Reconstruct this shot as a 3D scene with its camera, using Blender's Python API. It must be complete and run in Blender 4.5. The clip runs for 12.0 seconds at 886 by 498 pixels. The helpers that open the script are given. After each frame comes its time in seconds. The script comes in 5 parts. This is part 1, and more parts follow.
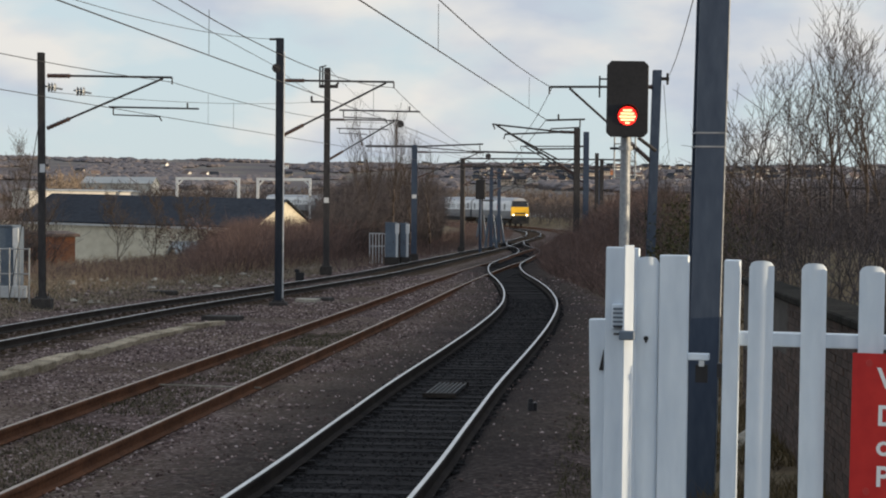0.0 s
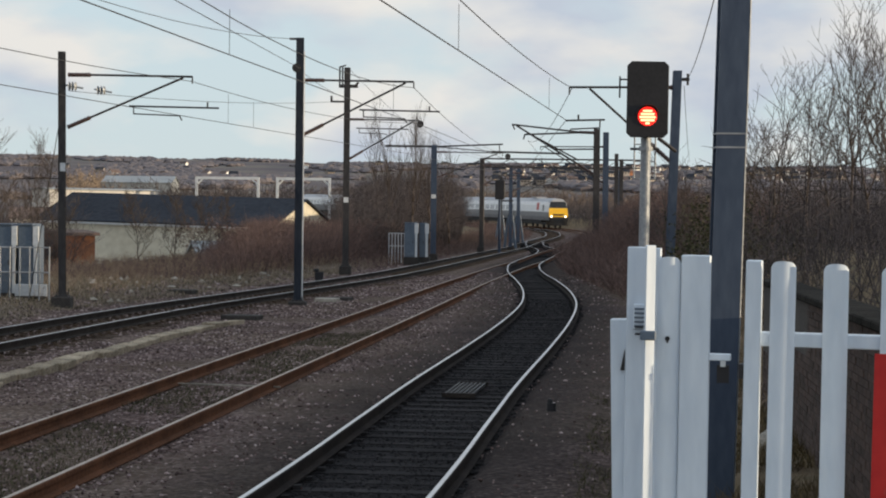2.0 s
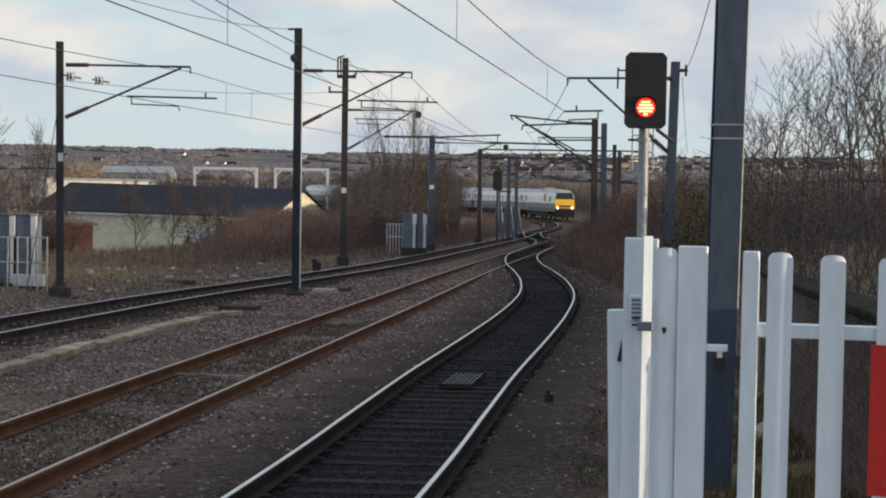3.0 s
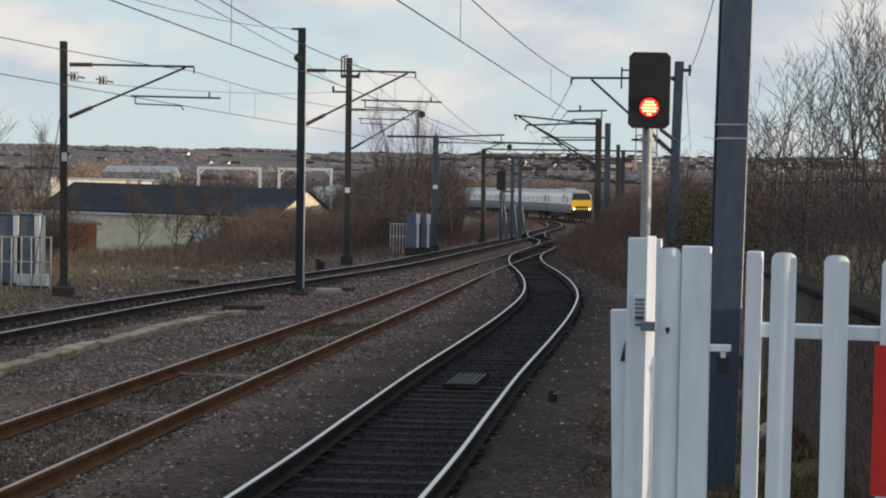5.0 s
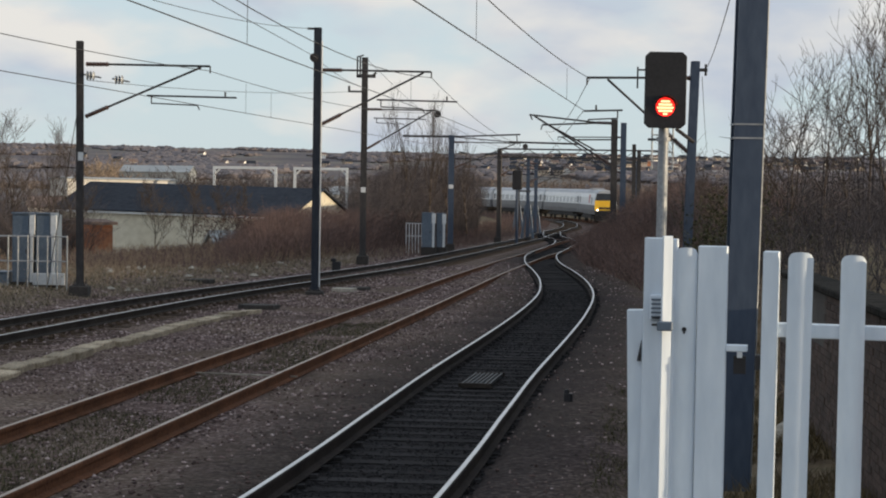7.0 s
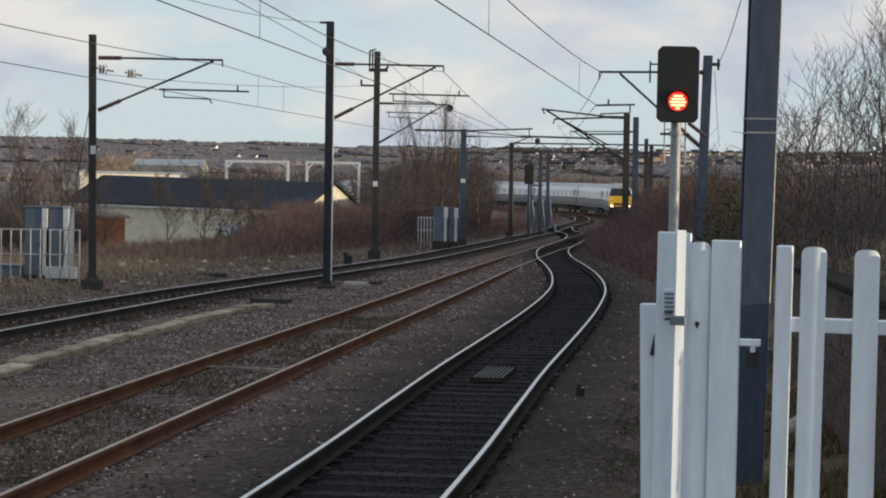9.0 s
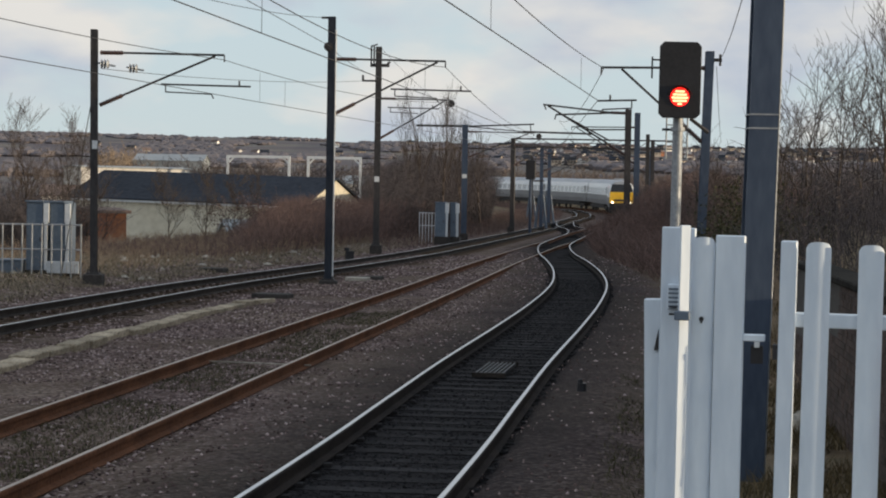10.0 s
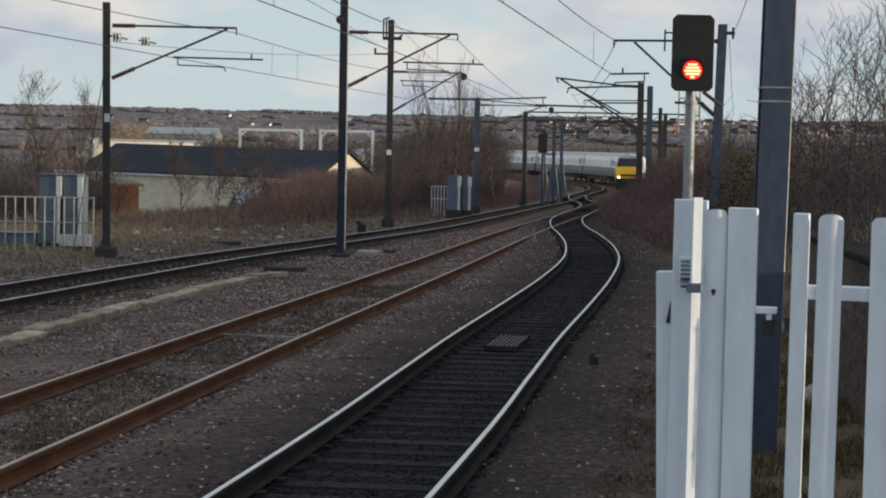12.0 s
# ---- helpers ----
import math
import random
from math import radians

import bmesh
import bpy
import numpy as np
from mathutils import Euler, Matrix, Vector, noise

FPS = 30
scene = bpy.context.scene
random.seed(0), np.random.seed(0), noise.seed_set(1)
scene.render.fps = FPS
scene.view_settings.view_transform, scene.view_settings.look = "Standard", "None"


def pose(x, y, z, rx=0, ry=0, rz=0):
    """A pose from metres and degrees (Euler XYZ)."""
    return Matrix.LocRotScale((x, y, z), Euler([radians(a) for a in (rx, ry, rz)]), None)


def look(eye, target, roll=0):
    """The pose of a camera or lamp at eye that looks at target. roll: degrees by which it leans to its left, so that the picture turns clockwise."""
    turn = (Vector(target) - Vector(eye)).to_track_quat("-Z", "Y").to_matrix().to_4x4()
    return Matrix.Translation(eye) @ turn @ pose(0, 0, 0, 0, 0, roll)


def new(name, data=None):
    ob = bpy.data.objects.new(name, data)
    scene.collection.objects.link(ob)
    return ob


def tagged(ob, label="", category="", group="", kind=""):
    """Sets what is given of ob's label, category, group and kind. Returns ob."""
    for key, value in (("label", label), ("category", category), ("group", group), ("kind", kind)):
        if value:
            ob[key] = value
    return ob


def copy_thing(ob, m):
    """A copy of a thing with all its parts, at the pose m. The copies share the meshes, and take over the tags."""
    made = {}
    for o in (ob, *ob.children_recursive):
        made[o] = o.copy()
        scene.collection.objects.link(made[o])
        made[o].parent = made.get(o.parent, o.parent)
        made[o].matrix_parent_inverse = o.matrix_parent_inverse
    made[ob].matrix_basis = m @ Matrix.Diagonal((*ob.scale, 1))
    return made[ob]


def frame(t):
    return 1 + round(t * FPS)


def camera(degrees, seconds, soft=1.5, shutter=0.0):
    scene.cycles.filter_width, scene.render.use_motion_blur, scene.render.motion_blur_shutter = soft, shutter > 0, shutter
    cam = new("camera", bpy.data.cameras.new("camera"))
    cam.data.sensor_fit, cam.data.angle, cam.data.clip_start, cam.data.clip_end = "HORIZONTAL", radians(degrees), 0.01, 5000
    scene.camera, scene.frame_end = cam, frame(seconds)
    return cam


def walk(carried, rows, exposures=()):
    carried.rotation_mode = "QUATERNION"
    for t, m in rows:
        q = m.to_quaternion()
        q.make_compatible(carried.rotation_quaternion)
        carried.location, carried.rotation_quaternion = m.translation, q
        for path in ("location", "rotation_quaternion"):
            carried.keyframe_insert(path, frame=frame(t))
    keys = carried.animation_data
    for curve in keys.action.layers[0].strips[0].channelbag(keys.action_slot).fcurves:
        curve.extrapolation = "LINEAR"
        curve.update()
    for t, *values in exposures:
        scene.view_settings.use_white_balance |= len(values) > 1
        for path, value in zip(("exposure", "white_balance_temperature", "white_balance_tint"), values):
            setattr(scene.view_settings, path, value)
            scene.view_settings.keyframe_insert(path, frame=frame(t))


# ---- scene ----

# World: x right of the first view, y ahead along the line, z up; rail tops at z = 0.
cam = camera(24.58, 12.0, soft=2.0)
EYE = 2.3
ROWS = [
    (0.0, -0.0000, 0.0000, -0.8750, -0.4600, 0.0000),
    (0.5, 0.0012, -0.0001, -0.7987, -0.4098, 0.2984),
    (1.0, 0.0005, -0.0003, -0.7809, -0.4525, 0.4622),
    (1.5, -0.0049, -0.0018, -0.7715, -0.5249, 0.5110),
    (2.0, -0.0065, -0.0021, -0.8781, -0.6462, 0.5423),
    (2.5, -0.0059, -0.0029, -1.0238, -0.7245, 0.4162),
    (3.0, -0.0039, -0.0025, -1.1386, -0.7360, 0.4859),
    (5.0, -0.0034, -0.0023, -1.1456, -0.7596, 0.5882),
    (5.5, -0.0039, -0.0015, -1.1399, -0.7584, 0.6319),
    (6.0, -0.0040, -0.0032, -1.1480, -0.7715, 0.7775),
    (6.5, -0.0065, -0.0023, -1.1427, -0.8082, 0.9708),
    (8.5, 0.0011, -0.0023, -1.2940, -0.7668, 1.1174),
    (9.0, -0.0084, -0.0031, -1.3305, -0.8916, 1.3664),
    (9.5, -0.0105, -0.0047, -1.4049, -0.9029, 1.3697),
    (10.0, -0.0173, -0.0051, -1.4603, -0.9681, 1.4013),
    (10.5, -0.0174, -0.0049, -1.5876, -0.9748, 1.5011),
    (11.0, -0.0137, -0.0056, -1.6758, -0.9815, 1.5583),
    (11.5, -0.0138, -0.0057, -1.7254, -1.0140, 1.4362),
    (12.0, -0.0168, -0.0088, -2.2152, -1.0066, 1.7453),
]
walk(cam, [(t, pose(x, 0, EYE + z, 90 + pitch, roll, yaw)) for t, x, z, pitch, roll, yaw in ROWS],
     exposures=[(0.0, 0.0), (9.0, -0.06), (12.0, -0.14)])

# ---- light ----
SUN_AZ, SUN_EL = 100.5, 4.6  # degrees: azimuth clockwise from +y, elevation
world = bpy.data.worlds.new("sky")
scene.world = world
world.use_nodes = True
wn, wl = world.node_tree.nodes, world.node_tree.links
wn.clear()
w_out = wn.new("ShaderNodeOutputWorld")
w_bg = wn.new("ShaderNodeBackground")
w_sky = wn.new("ShaderNodeTexSky")
w_sky.sky_type = "NISHITA"
w_sky.sun_disc = False
w_sky.sun_elevation, w_sky.sun_rotation = radians(SUN_EL), radians(SUN_AZ)
w_sky.altitude, w_sky.air_density, w_sky.dust_density, w_sky.ozone_density = 50, 1.0, 0.6, 2.0
w_co = wn.new("ShaderNodeTexCoord")


def cloud_noise(shift):
    """Soft cumulus density, looked up a little higher or lower in the sky."""
    mp = wn.new("ShaderNodeMapping")
    mp.inputs["Scale"].default_value = (1.0, 1.0, 2.3)
    mp.inputs["Location"].default_value = (0.62, 0.2, 0.31 + shift)
    nz = wn.new("ShaderNodeTexNoise")
    nz.inputs["Scale"].default_value, nz.inputs["Detail"].default_value, nz.inputs["Roughness"].default_value = 9.5, 6.0, 0.47
    wl.new(w_co.outputs["Generated"], mp.inputs["Vector"])
    wl.new(mp.outputs[0], nz.inputs["Vector"])
    return nz.outputs[0]


w_xyz = wn.new("ShaderNodeSeparateXYZ")
wl.new(w_co.outputs["Generated"], w_xyz.inputs[0])
w_thin = wn.new("ShaderNodeMapRange")  # clouds thin out into clear air above the horizon
w_thin.inputs[1].default_value, w_thin.inputs[2].default_value = 0.02, 0.085
w_thin.inputs[3].default_value, w_thin.inputs[4].default_value = -0.10, 0.045
wl.new(w_xyz.outputs["Z"], w_thin.inputs[0])
w_sum = wn.new("ShaderNodeMath")
wl.new(cloud_noise(0.0), w_sum.inputs[0])
wl.new(w_thin.outputs[0], w_sum.inputs[1])
w_r1 = wn.new("ShaderNodeValToRGB")
w_r1.color_ramp.elements[0].position, w_r1.color_ramp.elements[1].position = 0.41, 0.56
w_r2 = wn.new("ShaderNodeValToRGB")
w_r2.color_ramp.elements[0].position, w_r2.color_ramp.elements[1].position = 0.42, 0.60
w_r2.color_ramp.elements[0].color, w_r2.color_ramp.elements[1].color = (6.45, 6.3, 6.0, 1), (4.25, 4.7, 5.4, 1)
w_add = wn.new("ShaderNodeMixRGB")
w_add.inputs[0].default_value = 0.88
w_blue = wn.new("ShaderNodeMixRGB")  # clear air deepens from pale at the horizon to blue overhead
w_blue.inputs[1].default_value, w_blue.inputs[2].default_value = (5.3, 6.15, 6.4, 1), (3.0, 5.4, 8.6, 1)
wl.new(w_xyz.outputs["Z"], w_blue.inputs[0])
wl.new(w_blue.outputs[0], w_add.inputs[2])
w_mix = wn.new("ShaderNodeMixRGB")
wl.new(w_sum.outputs[0], w_r1.inputs[0])
wl.new(cloud_noise(0.05), w_r2.inputs[0])
wl.new(w_sky.outputs[0], w_add.inputs[1])
wl.new(w_add.outputs[0], w_mix.inputs[1])
wl.new(w_r1.outputs[0], w_mix.inputs[0])
wl.new(w_r2.outputs[0], w_mix.inputs[2])
w_high = wn.new("ShaderNodeMapRange")  # the sky grows brighter overhead
w_high.inputs[3].default_value, w_high.inputs[4].default_value = 0.126, 0.142
wl.new(w_xyz.outputs["Z"], w_high.inputs[0])
wl.new(w_mix.outputs[0], w_bg.inputs[0])
wl.new(w_high.outputs[0], w_bg.inputs[1])
wl.new(w_bg.outputs[0], w_out.inputs[0])

sun_data = bpy.data.lights.new("sun", "SUN")
sun_data.energy, sun_data.angle, sun_data.color = 4.6, radians(0.5), (1.0, 0.80, 0.55)
sun = new("sun", sun_data)
_a, _e = radians(SUN_AZ), radians(SUN_EL)
sun.matrix_world = look((200 * math.sin(_a), 200 * math.cos(_a), 60),
                        (200 * math.sin(_a) - math.sin(_a) * math.cos(_e), 200 * math.cos(_a) - math.cos(_a) * math.cos(_e), 60 - math.sin(_e)))


# ---- materials ----
def material(name, dark, light, rough=0.7, metal=0.0, coarse=0.6, fine=12.0, bump=0.2, third=None, per_piece=0.0, stretch=(1, 1, 1), spec=0.4):
    """Two colours mixed by a coarse and a fine noise at real size, with fine relief."""
    m = bpy.data.materials.new(name)
    m.use_nodes = True
    n, l = m.node_tree.nodes, m.node_tree.links
    b = n["Principled BSDF"]
    co, mp = n.new("ShaderNodeTexCoord"), n.new("ShaderNodeMapping")
    mp.inputs["Scale"].default_value = stretch
    l.new(co.outputs["Object"], mp.inputs["Vector"])
    a, c = n.new("ShaderNodeTexNoise"), n.new("ShaderNodeTexNoise")
    a.inputs["Scale"].default_value, a.inputs["Detail"].default_value = coarse, 4
    c.inputs["Scale"].default_value, c.inputs["Detail"].default_value = fine, 5
    l.new(mp.outputs[0], a.inputs["Vector"])
    l.new(mp.outputs[0], c.inputs["Vector"])
    mix = n.new("ShaderNodeMath")
    mix.operation = "ADD"
    l.new(a.outputs[0], mix.inputs[0])
    l.new(c.outputs[0], mix.inputs[1])
    ramp = n.new("ShaderNodeValToRGB")
    e = ramp.color_ramp.elements
    half = n.new("ShaderNodeMath")
    half.operation = "MULTIPLY"
    half.inputs[1].default_value = 0.5
    l.new(mix.outputs[0], half.inputs[0])
    l.new(half.outputs[0], ramp.inputs[0])
    e[0].position, e[0].color = 0.38, (*dark, 1)
    e[1].position, e[1].color = 0.62, (*light, 1)
    if third:
        x = e.new(0.53)
        x.color = (*third, 1)
    colour = ramp.outputs[0]
    if per_piece:
        info = n.new("ShaderNodeObjectInfo")
        hsv = n.new("ShaderNodeHueSaturation")
        rng = n.new("ShaderNodeMapRange")
        rng.inputs[3].default_value, rng.inputs[4].default_value = 1 - per_piece, 1 + per_piece
        l.new(info.outputs["Random"], rng.inputs[0])
        l.new(rng.outputs[0], hsv.inputs["Value"])
        l.new(colour, hsv.inputs["Color"])
        colour = hsv.outputs[0]
    l.new(colour, b.inputs["Base Color"])
    b.inputs["Roughness"].default_value, b.inputs["Metallic"].default_value = rough, metal
    b.inputs["Specular IOR Level"].default_value = spec
    if bump:
        bp = n.new("ShaderNodeBump")
        bp.inputs["Strength"].default_value, bp.inputs["Distance"].default_value = bump, 0.02
        l.new(c.outputs[0], bp.inputs["Height"])
        l.new(bp.outputs[0], b.inputs["Normal"])
    return m


def island_material(name, dark, light, rough=0.85, spec=0.2, middle=None):
    """A colour of its own for each loose piece of a joined mesh."""
    m = bpy.data.materials.new(name)
    m.use_nodes = True
    n, l = m.node_tree.nodes, m.node_tree.links
    b = n["Principled BSDF"]
    g, ramp = n.new("ShaderNodeNewGeometry"), n.new("ShaderNodeValToRGB")
    e = ramp.color_ramp.elements
    e[0].color, e[1].color = (*dark, 1), (*light, 1)
    if middle:
        e.new(0.65).color = (*middle, 1)
    l.new(g.outputs["Random Per Island"], ramp.inputs[0])
    l.new(ramp.outputs[0], b.inputs["Base Color"])
    b.inputs["Roughness"].default_value = rough
    b.inputs["Specular IOR Level"].default_value = spec
    return m


def glow_material(name, colour, strength):
    m = bpy.data.materials.new(name)
    m.use_nodes = True
    b = m.node_tree.nodes["Principled BSDF"]
    b.inputs["Base Color"].default_value = (*colour, 1)
    b.inputs["Emission Color"].default_value = (*colour, 1)
    b.inputs["Emission Strength"].default_value = strength
    return m


RAIL_SHINY = material("polished_rail_head", (0.46, 0.47, 0.49), (0.62, 0.63, 0.65), 0.3, 1.0, 2, 30, 0.05)
RAIL_DARK = material("dirty_rail_side", (0.014, 0.012, 0.012), (0.035, 0.028, 0.025), 0.9, 0.0, 2, 30, 0.2, spec=0.08)
RAIL_DULL = material("dull_brown_rail_side", (0.022, 0.019, 0.017), (0.05, 0.042, 0.037), 0.9, 0.0, 2, 30, 0.2, spec=0.1)
RAIL_RUST = material("rusty_rail", (0.07, 0.034, 0.02), (0.15, 0.068, 0.038), 0.95, 0.0, 1.5, 25, 0.3, spec=0.08)
RAIL_RUST_HEAD = material("worn_rail_head", (0.25, 0.19, 0.15), (0.42, 0.36, 0.31), 0.5, 0.6, 2, 30, 0.1)
SLEEPER = material("sooty_concrete_sleeper", (0.014, 0.014, 0.015), (0.034, 0.032, 0.033), 0.95, 0, 2, 20, 0.4, per_piece=0.25, spec=0.05)
SLEEPER_BROWN = material("weathered_timber_sleeper", (0.05, 0.037, 0.028), (0.12, 0.088, 0.064), 0.95, 0, 2, 20, 0.5, per_piece=0.3, spec=0.05)
STONES = island_material("ballast_stones", (0.040, 0.029, 0.027), (0.43, 0.35, 0.335), 0.95, 0.05, (0.165, 0.119, 0.112))
STONES_DARK = island_material("sooty_ballast_stones", (0.012, 0.012, 0.013), (0.038, 0.036, 0.038), 0.95, 0.05)
STEEL_BLUE = material("blue_grey_painted_steel", (0.036, 0.053, 0.088), (0.062, 0.085, 0.125), 0.5, 0.2, 0.8, 14, 0.08, stretch=(1, 1, 0.3))
STEEL_NAVY = material("dark_navy_grey_steel", (0.018, 0.022, 0.032), (0.036, 0.043, 0.056), 0.7, 0.0, 0.8, 14, 0.08, stretch=(1, 1, 0.3), spec=0.15)
STEEL_DARK = material("dark_weathered_steel", (0.025, 0.024, 0.026), (0.06, 0.055, 0.055), 0.7, 0.2, 0.8, 14, 0.1, stretch=(1, 1, 0.3))
GALV = material("galvanised_steel", (0.22, 0.235, 0.25), (0.36, 0.375, 0.39), 0.55, 0.3, 2, 18, 0.1)
WIRE = material("weathered_copper_wire", (0.03, 0.03, 0.032), (0.07, 0.065, 0.06), 0.6, 0.5, 2, 10, 0.0)
INSULATOR = material("brown_glazed_insulator", (0.04, 0.022, 0.018), (0.09, 0.05, 0.04), 0.3, 0, 4, 20, 0.0)
WHITE_PAINT = material("white_painted_steel", (0.54, 0.61, 0.69), (0.69, 0.755, 0.82), 0.42, 0, 1.2, 22, 0.06, stretch=(1, 1, 0.25))
RED_SIGN = material("red_sign_enamel", (0.42, 0.012, 0.012), (0.55, 0.025, 0.02), 0.4, 0, 2, 18, 0.03)
SIGN_WHITE = material("white_sign_lettering", (0.72, 0.72, 0.72), (0.82, 0.82, 0.82), 0.5, 0, 3, 20, 0.0)
BLACK = material("matt_black_paint", (0.008, 0.008, 0.01), (0.018, 0.018, 0.022), 0.6, 0, 2, 20, 0.05)
LED_RED = glow_material("lit_red_signal_lamp", (1.0, 0.02, 0.012), 1.5)
LED_CORE = glow_material("lit_signal_lamp_rows", (1.0, 0.42, 0.20), 3.0)
BRICK = material("weathered_dark_brick", (0.034, 0.023, 0.019), (0.105, 0.066, 0.052), 0.9, 0, 1.2, 30, 0.5, per_piece=0.35)
MORTAR = material("old_grey_mortar", (0.045, 0.040, 0.036), (0.085, 0.077, 0.07), 0.95, 0, 1.2, 30, 0.5)
CONCRETE = material("pale_weathered_concrete", (0.20, 0.18, 0.15), (0.42, 0.39, 0.33), 0.9, 0, 1.5, 22, 0.4, per_piece=0.12)
TROUGH = material("tan_weathered_concrete", (0.18, 0.15, 0.11), (0.44, 0.37, 0.275), 0.95, 0, 2.5, 22, 0.5, per_piece=0.25, spec=0.05)
COPING = material("near_black_coping", (0.010, 0.010, 0.009), (0.034, 0.031, 0.027), 0.95, 0, 1.5, 22, 0.5, spec=0.05)
CONCRETE_DARK = material("stained_concrete_footing", (0.022, 0.020, 0.019), (0.055, 0.049, 0.045), 0.95, 0, 1.5, 22, 0.5)
CASE_GREY = material("blue_grey_equipment_case", (0.085, 0.115, 0.155), (0.14, 0.175, 0.22), 0.55, 0, 0.8, 14, 0.05)
CASE_WHITE = material("pale_grey_case_trim", (0.5, 0.52, 0.54), (0.66, 0.68, 0.69), 0.55, 0, 1.2, 14, 0.05)
ROOF_SLATE = material("dark_slate_roof", (0.022, 0.026, 0.034), (0.042, 0.048, 0.060), 0.9, 0, 0.05, 1.5, 0.1, spec=0.08)
WALL_CREAM = material("cream_rendered_wall", (0.50, 0.46, 0.36), (0.64, 0.60, 0.49), 0.85, 0, 0.08, 1.2, 0.1)
WALL_WHITE = material("white_rendered_wall", (0.66, 0.63, 0.58), (0.80, 0.77, 0.72), 0.85, 0, 0.1, 1.2, 0.1, per_piece=0.25)
# Brick pushed towards orange: the outbuilding's missing sunlight is put into the colour.
WALL_BRICK = material("sun_tinted_orange_brick_wall", (0.24, 0.10, 0.055), (0.36, 0.16, 0.085), 0.9, 0, 0.2, 4, 0.2, per_piece=0.2)
WALL_STONE = material("pale_stone_wall", (0.30, 0.25, 0.20), (0.45, 0.38, 0.31), 0.9, 0, 0.2, 4, 0.2, per_piece=0.3)
ROOF_BROWN = material("brown_tile_roof", (0.10, 0.07, 0.06), (0.18, 0.13, 0.11), 0.9, 0, 0.2, 3, 0.2, per_piece=0.3)
GLASS_DARK = material("dark_window_glass", (0.012, 0.014, 0.018), (0.022, 0.025, 0.03), 0.15, 0, 1, 4, 0.0)
BARK = material("grey_brown_bark", (0.05, 0.036, 0.028), (0.11, 0.083, 0.065), 0.9, 0, 2, 25, 0.3)
TWIG_DARK = island_material("dark_bare_twigs", (0.031, 0.027, 0.029), (0.104, 0.087, 0.085))
TWIG_RED = island_material("russet_bramble_stems", (0.062, 0.043, 0.040), (0.20, 0.130, 0.110))
TWIG_TAN = island_material("tan_bare_twigs", (0.14, 0.10, 0.07), (0.38, 0.285, 0.195))
IVY = island_material("ivy_leaves", (0.022, 0.026, 0.012), (0.075, 0.07, 0.032))
GRASS_DRY = island_material("dry_winter_grass", (0.045, 0.038, 0.02), (0.17, 0.125, 0.065))
VERGE_GRASS = island_material("pale_verge_grass", (0.11, 0.095, 0.068), (0.38, 0.315, 0.235))
GRASS_GREEN = island_material("mossy_green_grass", (0.026, 0.028, 0.014), (0.088, 0.08, 0.038))
TRAIN_WHITE = material("pale_silver_coach_paint", (0.58, 0.59, 0.60), (0.70, 0.71, 0.71), 0.35, 0.0, 0.4, 3, 0.0, stretch=(1, 0.2, 1))
TRAIN_GREY = material("grey_lower_coach_paint", (0.13, 0.135, 0.145), (0.19, 0.195, 0.205), 0.4, 0.0, 0.4, 3, 0.0)
TRAIN_GLASS = material("pale_tinted_coach_window", (0.36, 0.37, 0.385), (0.46, 0.47, 0.48), 0.2, 0, 1, 4, 0.0)
TRAIN_ROOF = material("grey_coach_roof", (0.30, 0.31, 0.33), (0.40, 0.41, 0.43), 0.6, 0, 0.4, 3, 0.0)
TRAIN_YELLOW = material("yellow_warning_panel", (0.80, 0.44, 0.015), (0.88, 0.52, 0.03), 0.4, 0, 0.6, 4, 0.0)
TRAIN_RED = material("red_livery_mark", (0.40, 0.03, 0.03), (0.5, 0.05, 0.04), 0.4, 0, 0.6, 4, 0.0)
UNDERFRAME = material("sooty_underframe", (0.012, 0.012, 0.013), (0.035, 0.033, 0.032), 0.85, 0, 1, 8, 0.1)
HEADLIGHT = glow_material("lit_headlight", (1.0, 0.88, 0.66), 5)
HOARDING = material("weathered_metal_cladding", (0.20, 0.215, 0.22), (0.30, 0.315, 0.315), 0.5, 0.2, 0.2, 2, 0.05)


# ---- mesh helpers ----
def box(bm, x0, x1, y0, y1, z0, z1, m=None):
    v = [bm.verts.new(p) for p in ((x0, y0, z0), (x1, y0, z0), (x1, y1, z0), (x0, y1, z0), (x0, y0, z1), (x1, y0, z1), (x1, y1, z1), (x0, y1, z1))]
    for q in ((3, 2, 1, 0), (4, 5, 6, 7), (0, 1, 5, 4), (1, 2, 6, 5), (2, 3, 7, 6), (3, 0, 4, 7)):
        bm.faces.new([v[i] for i in q])
    if m is not None:
        for w in v:
            w.co = m @ w.co
    return v


def tube(bm, p0, p1, r0, r1=None, n=8):
    p0, p1 = Vector(p0), Vector(p1)
    r1 = r0 if r1 is None else r1
    d = (p1 - p0).normalized()
    u = d.orthogonal().normalized()
    w = d.cross(u)
    a = [bm.verts.new(p0 + (u * math.cos(k * math.tau / n) + w * math.sin(k * math.tau / n)) * r0) for k in range(n)]
    b = [bm.verts.new(p1 + (u * math.cos(k * math.tau / n) + w * math.sin(k * math.tau / n)) * r1) for k in range(n)]
    for k in range(n):
        bm.faces.new((a[k], a[(k + 1) % n], b[(k + 1) % n], b[k]))
    bm.faces.new(a[::-1])
    bm.faces.new(b)


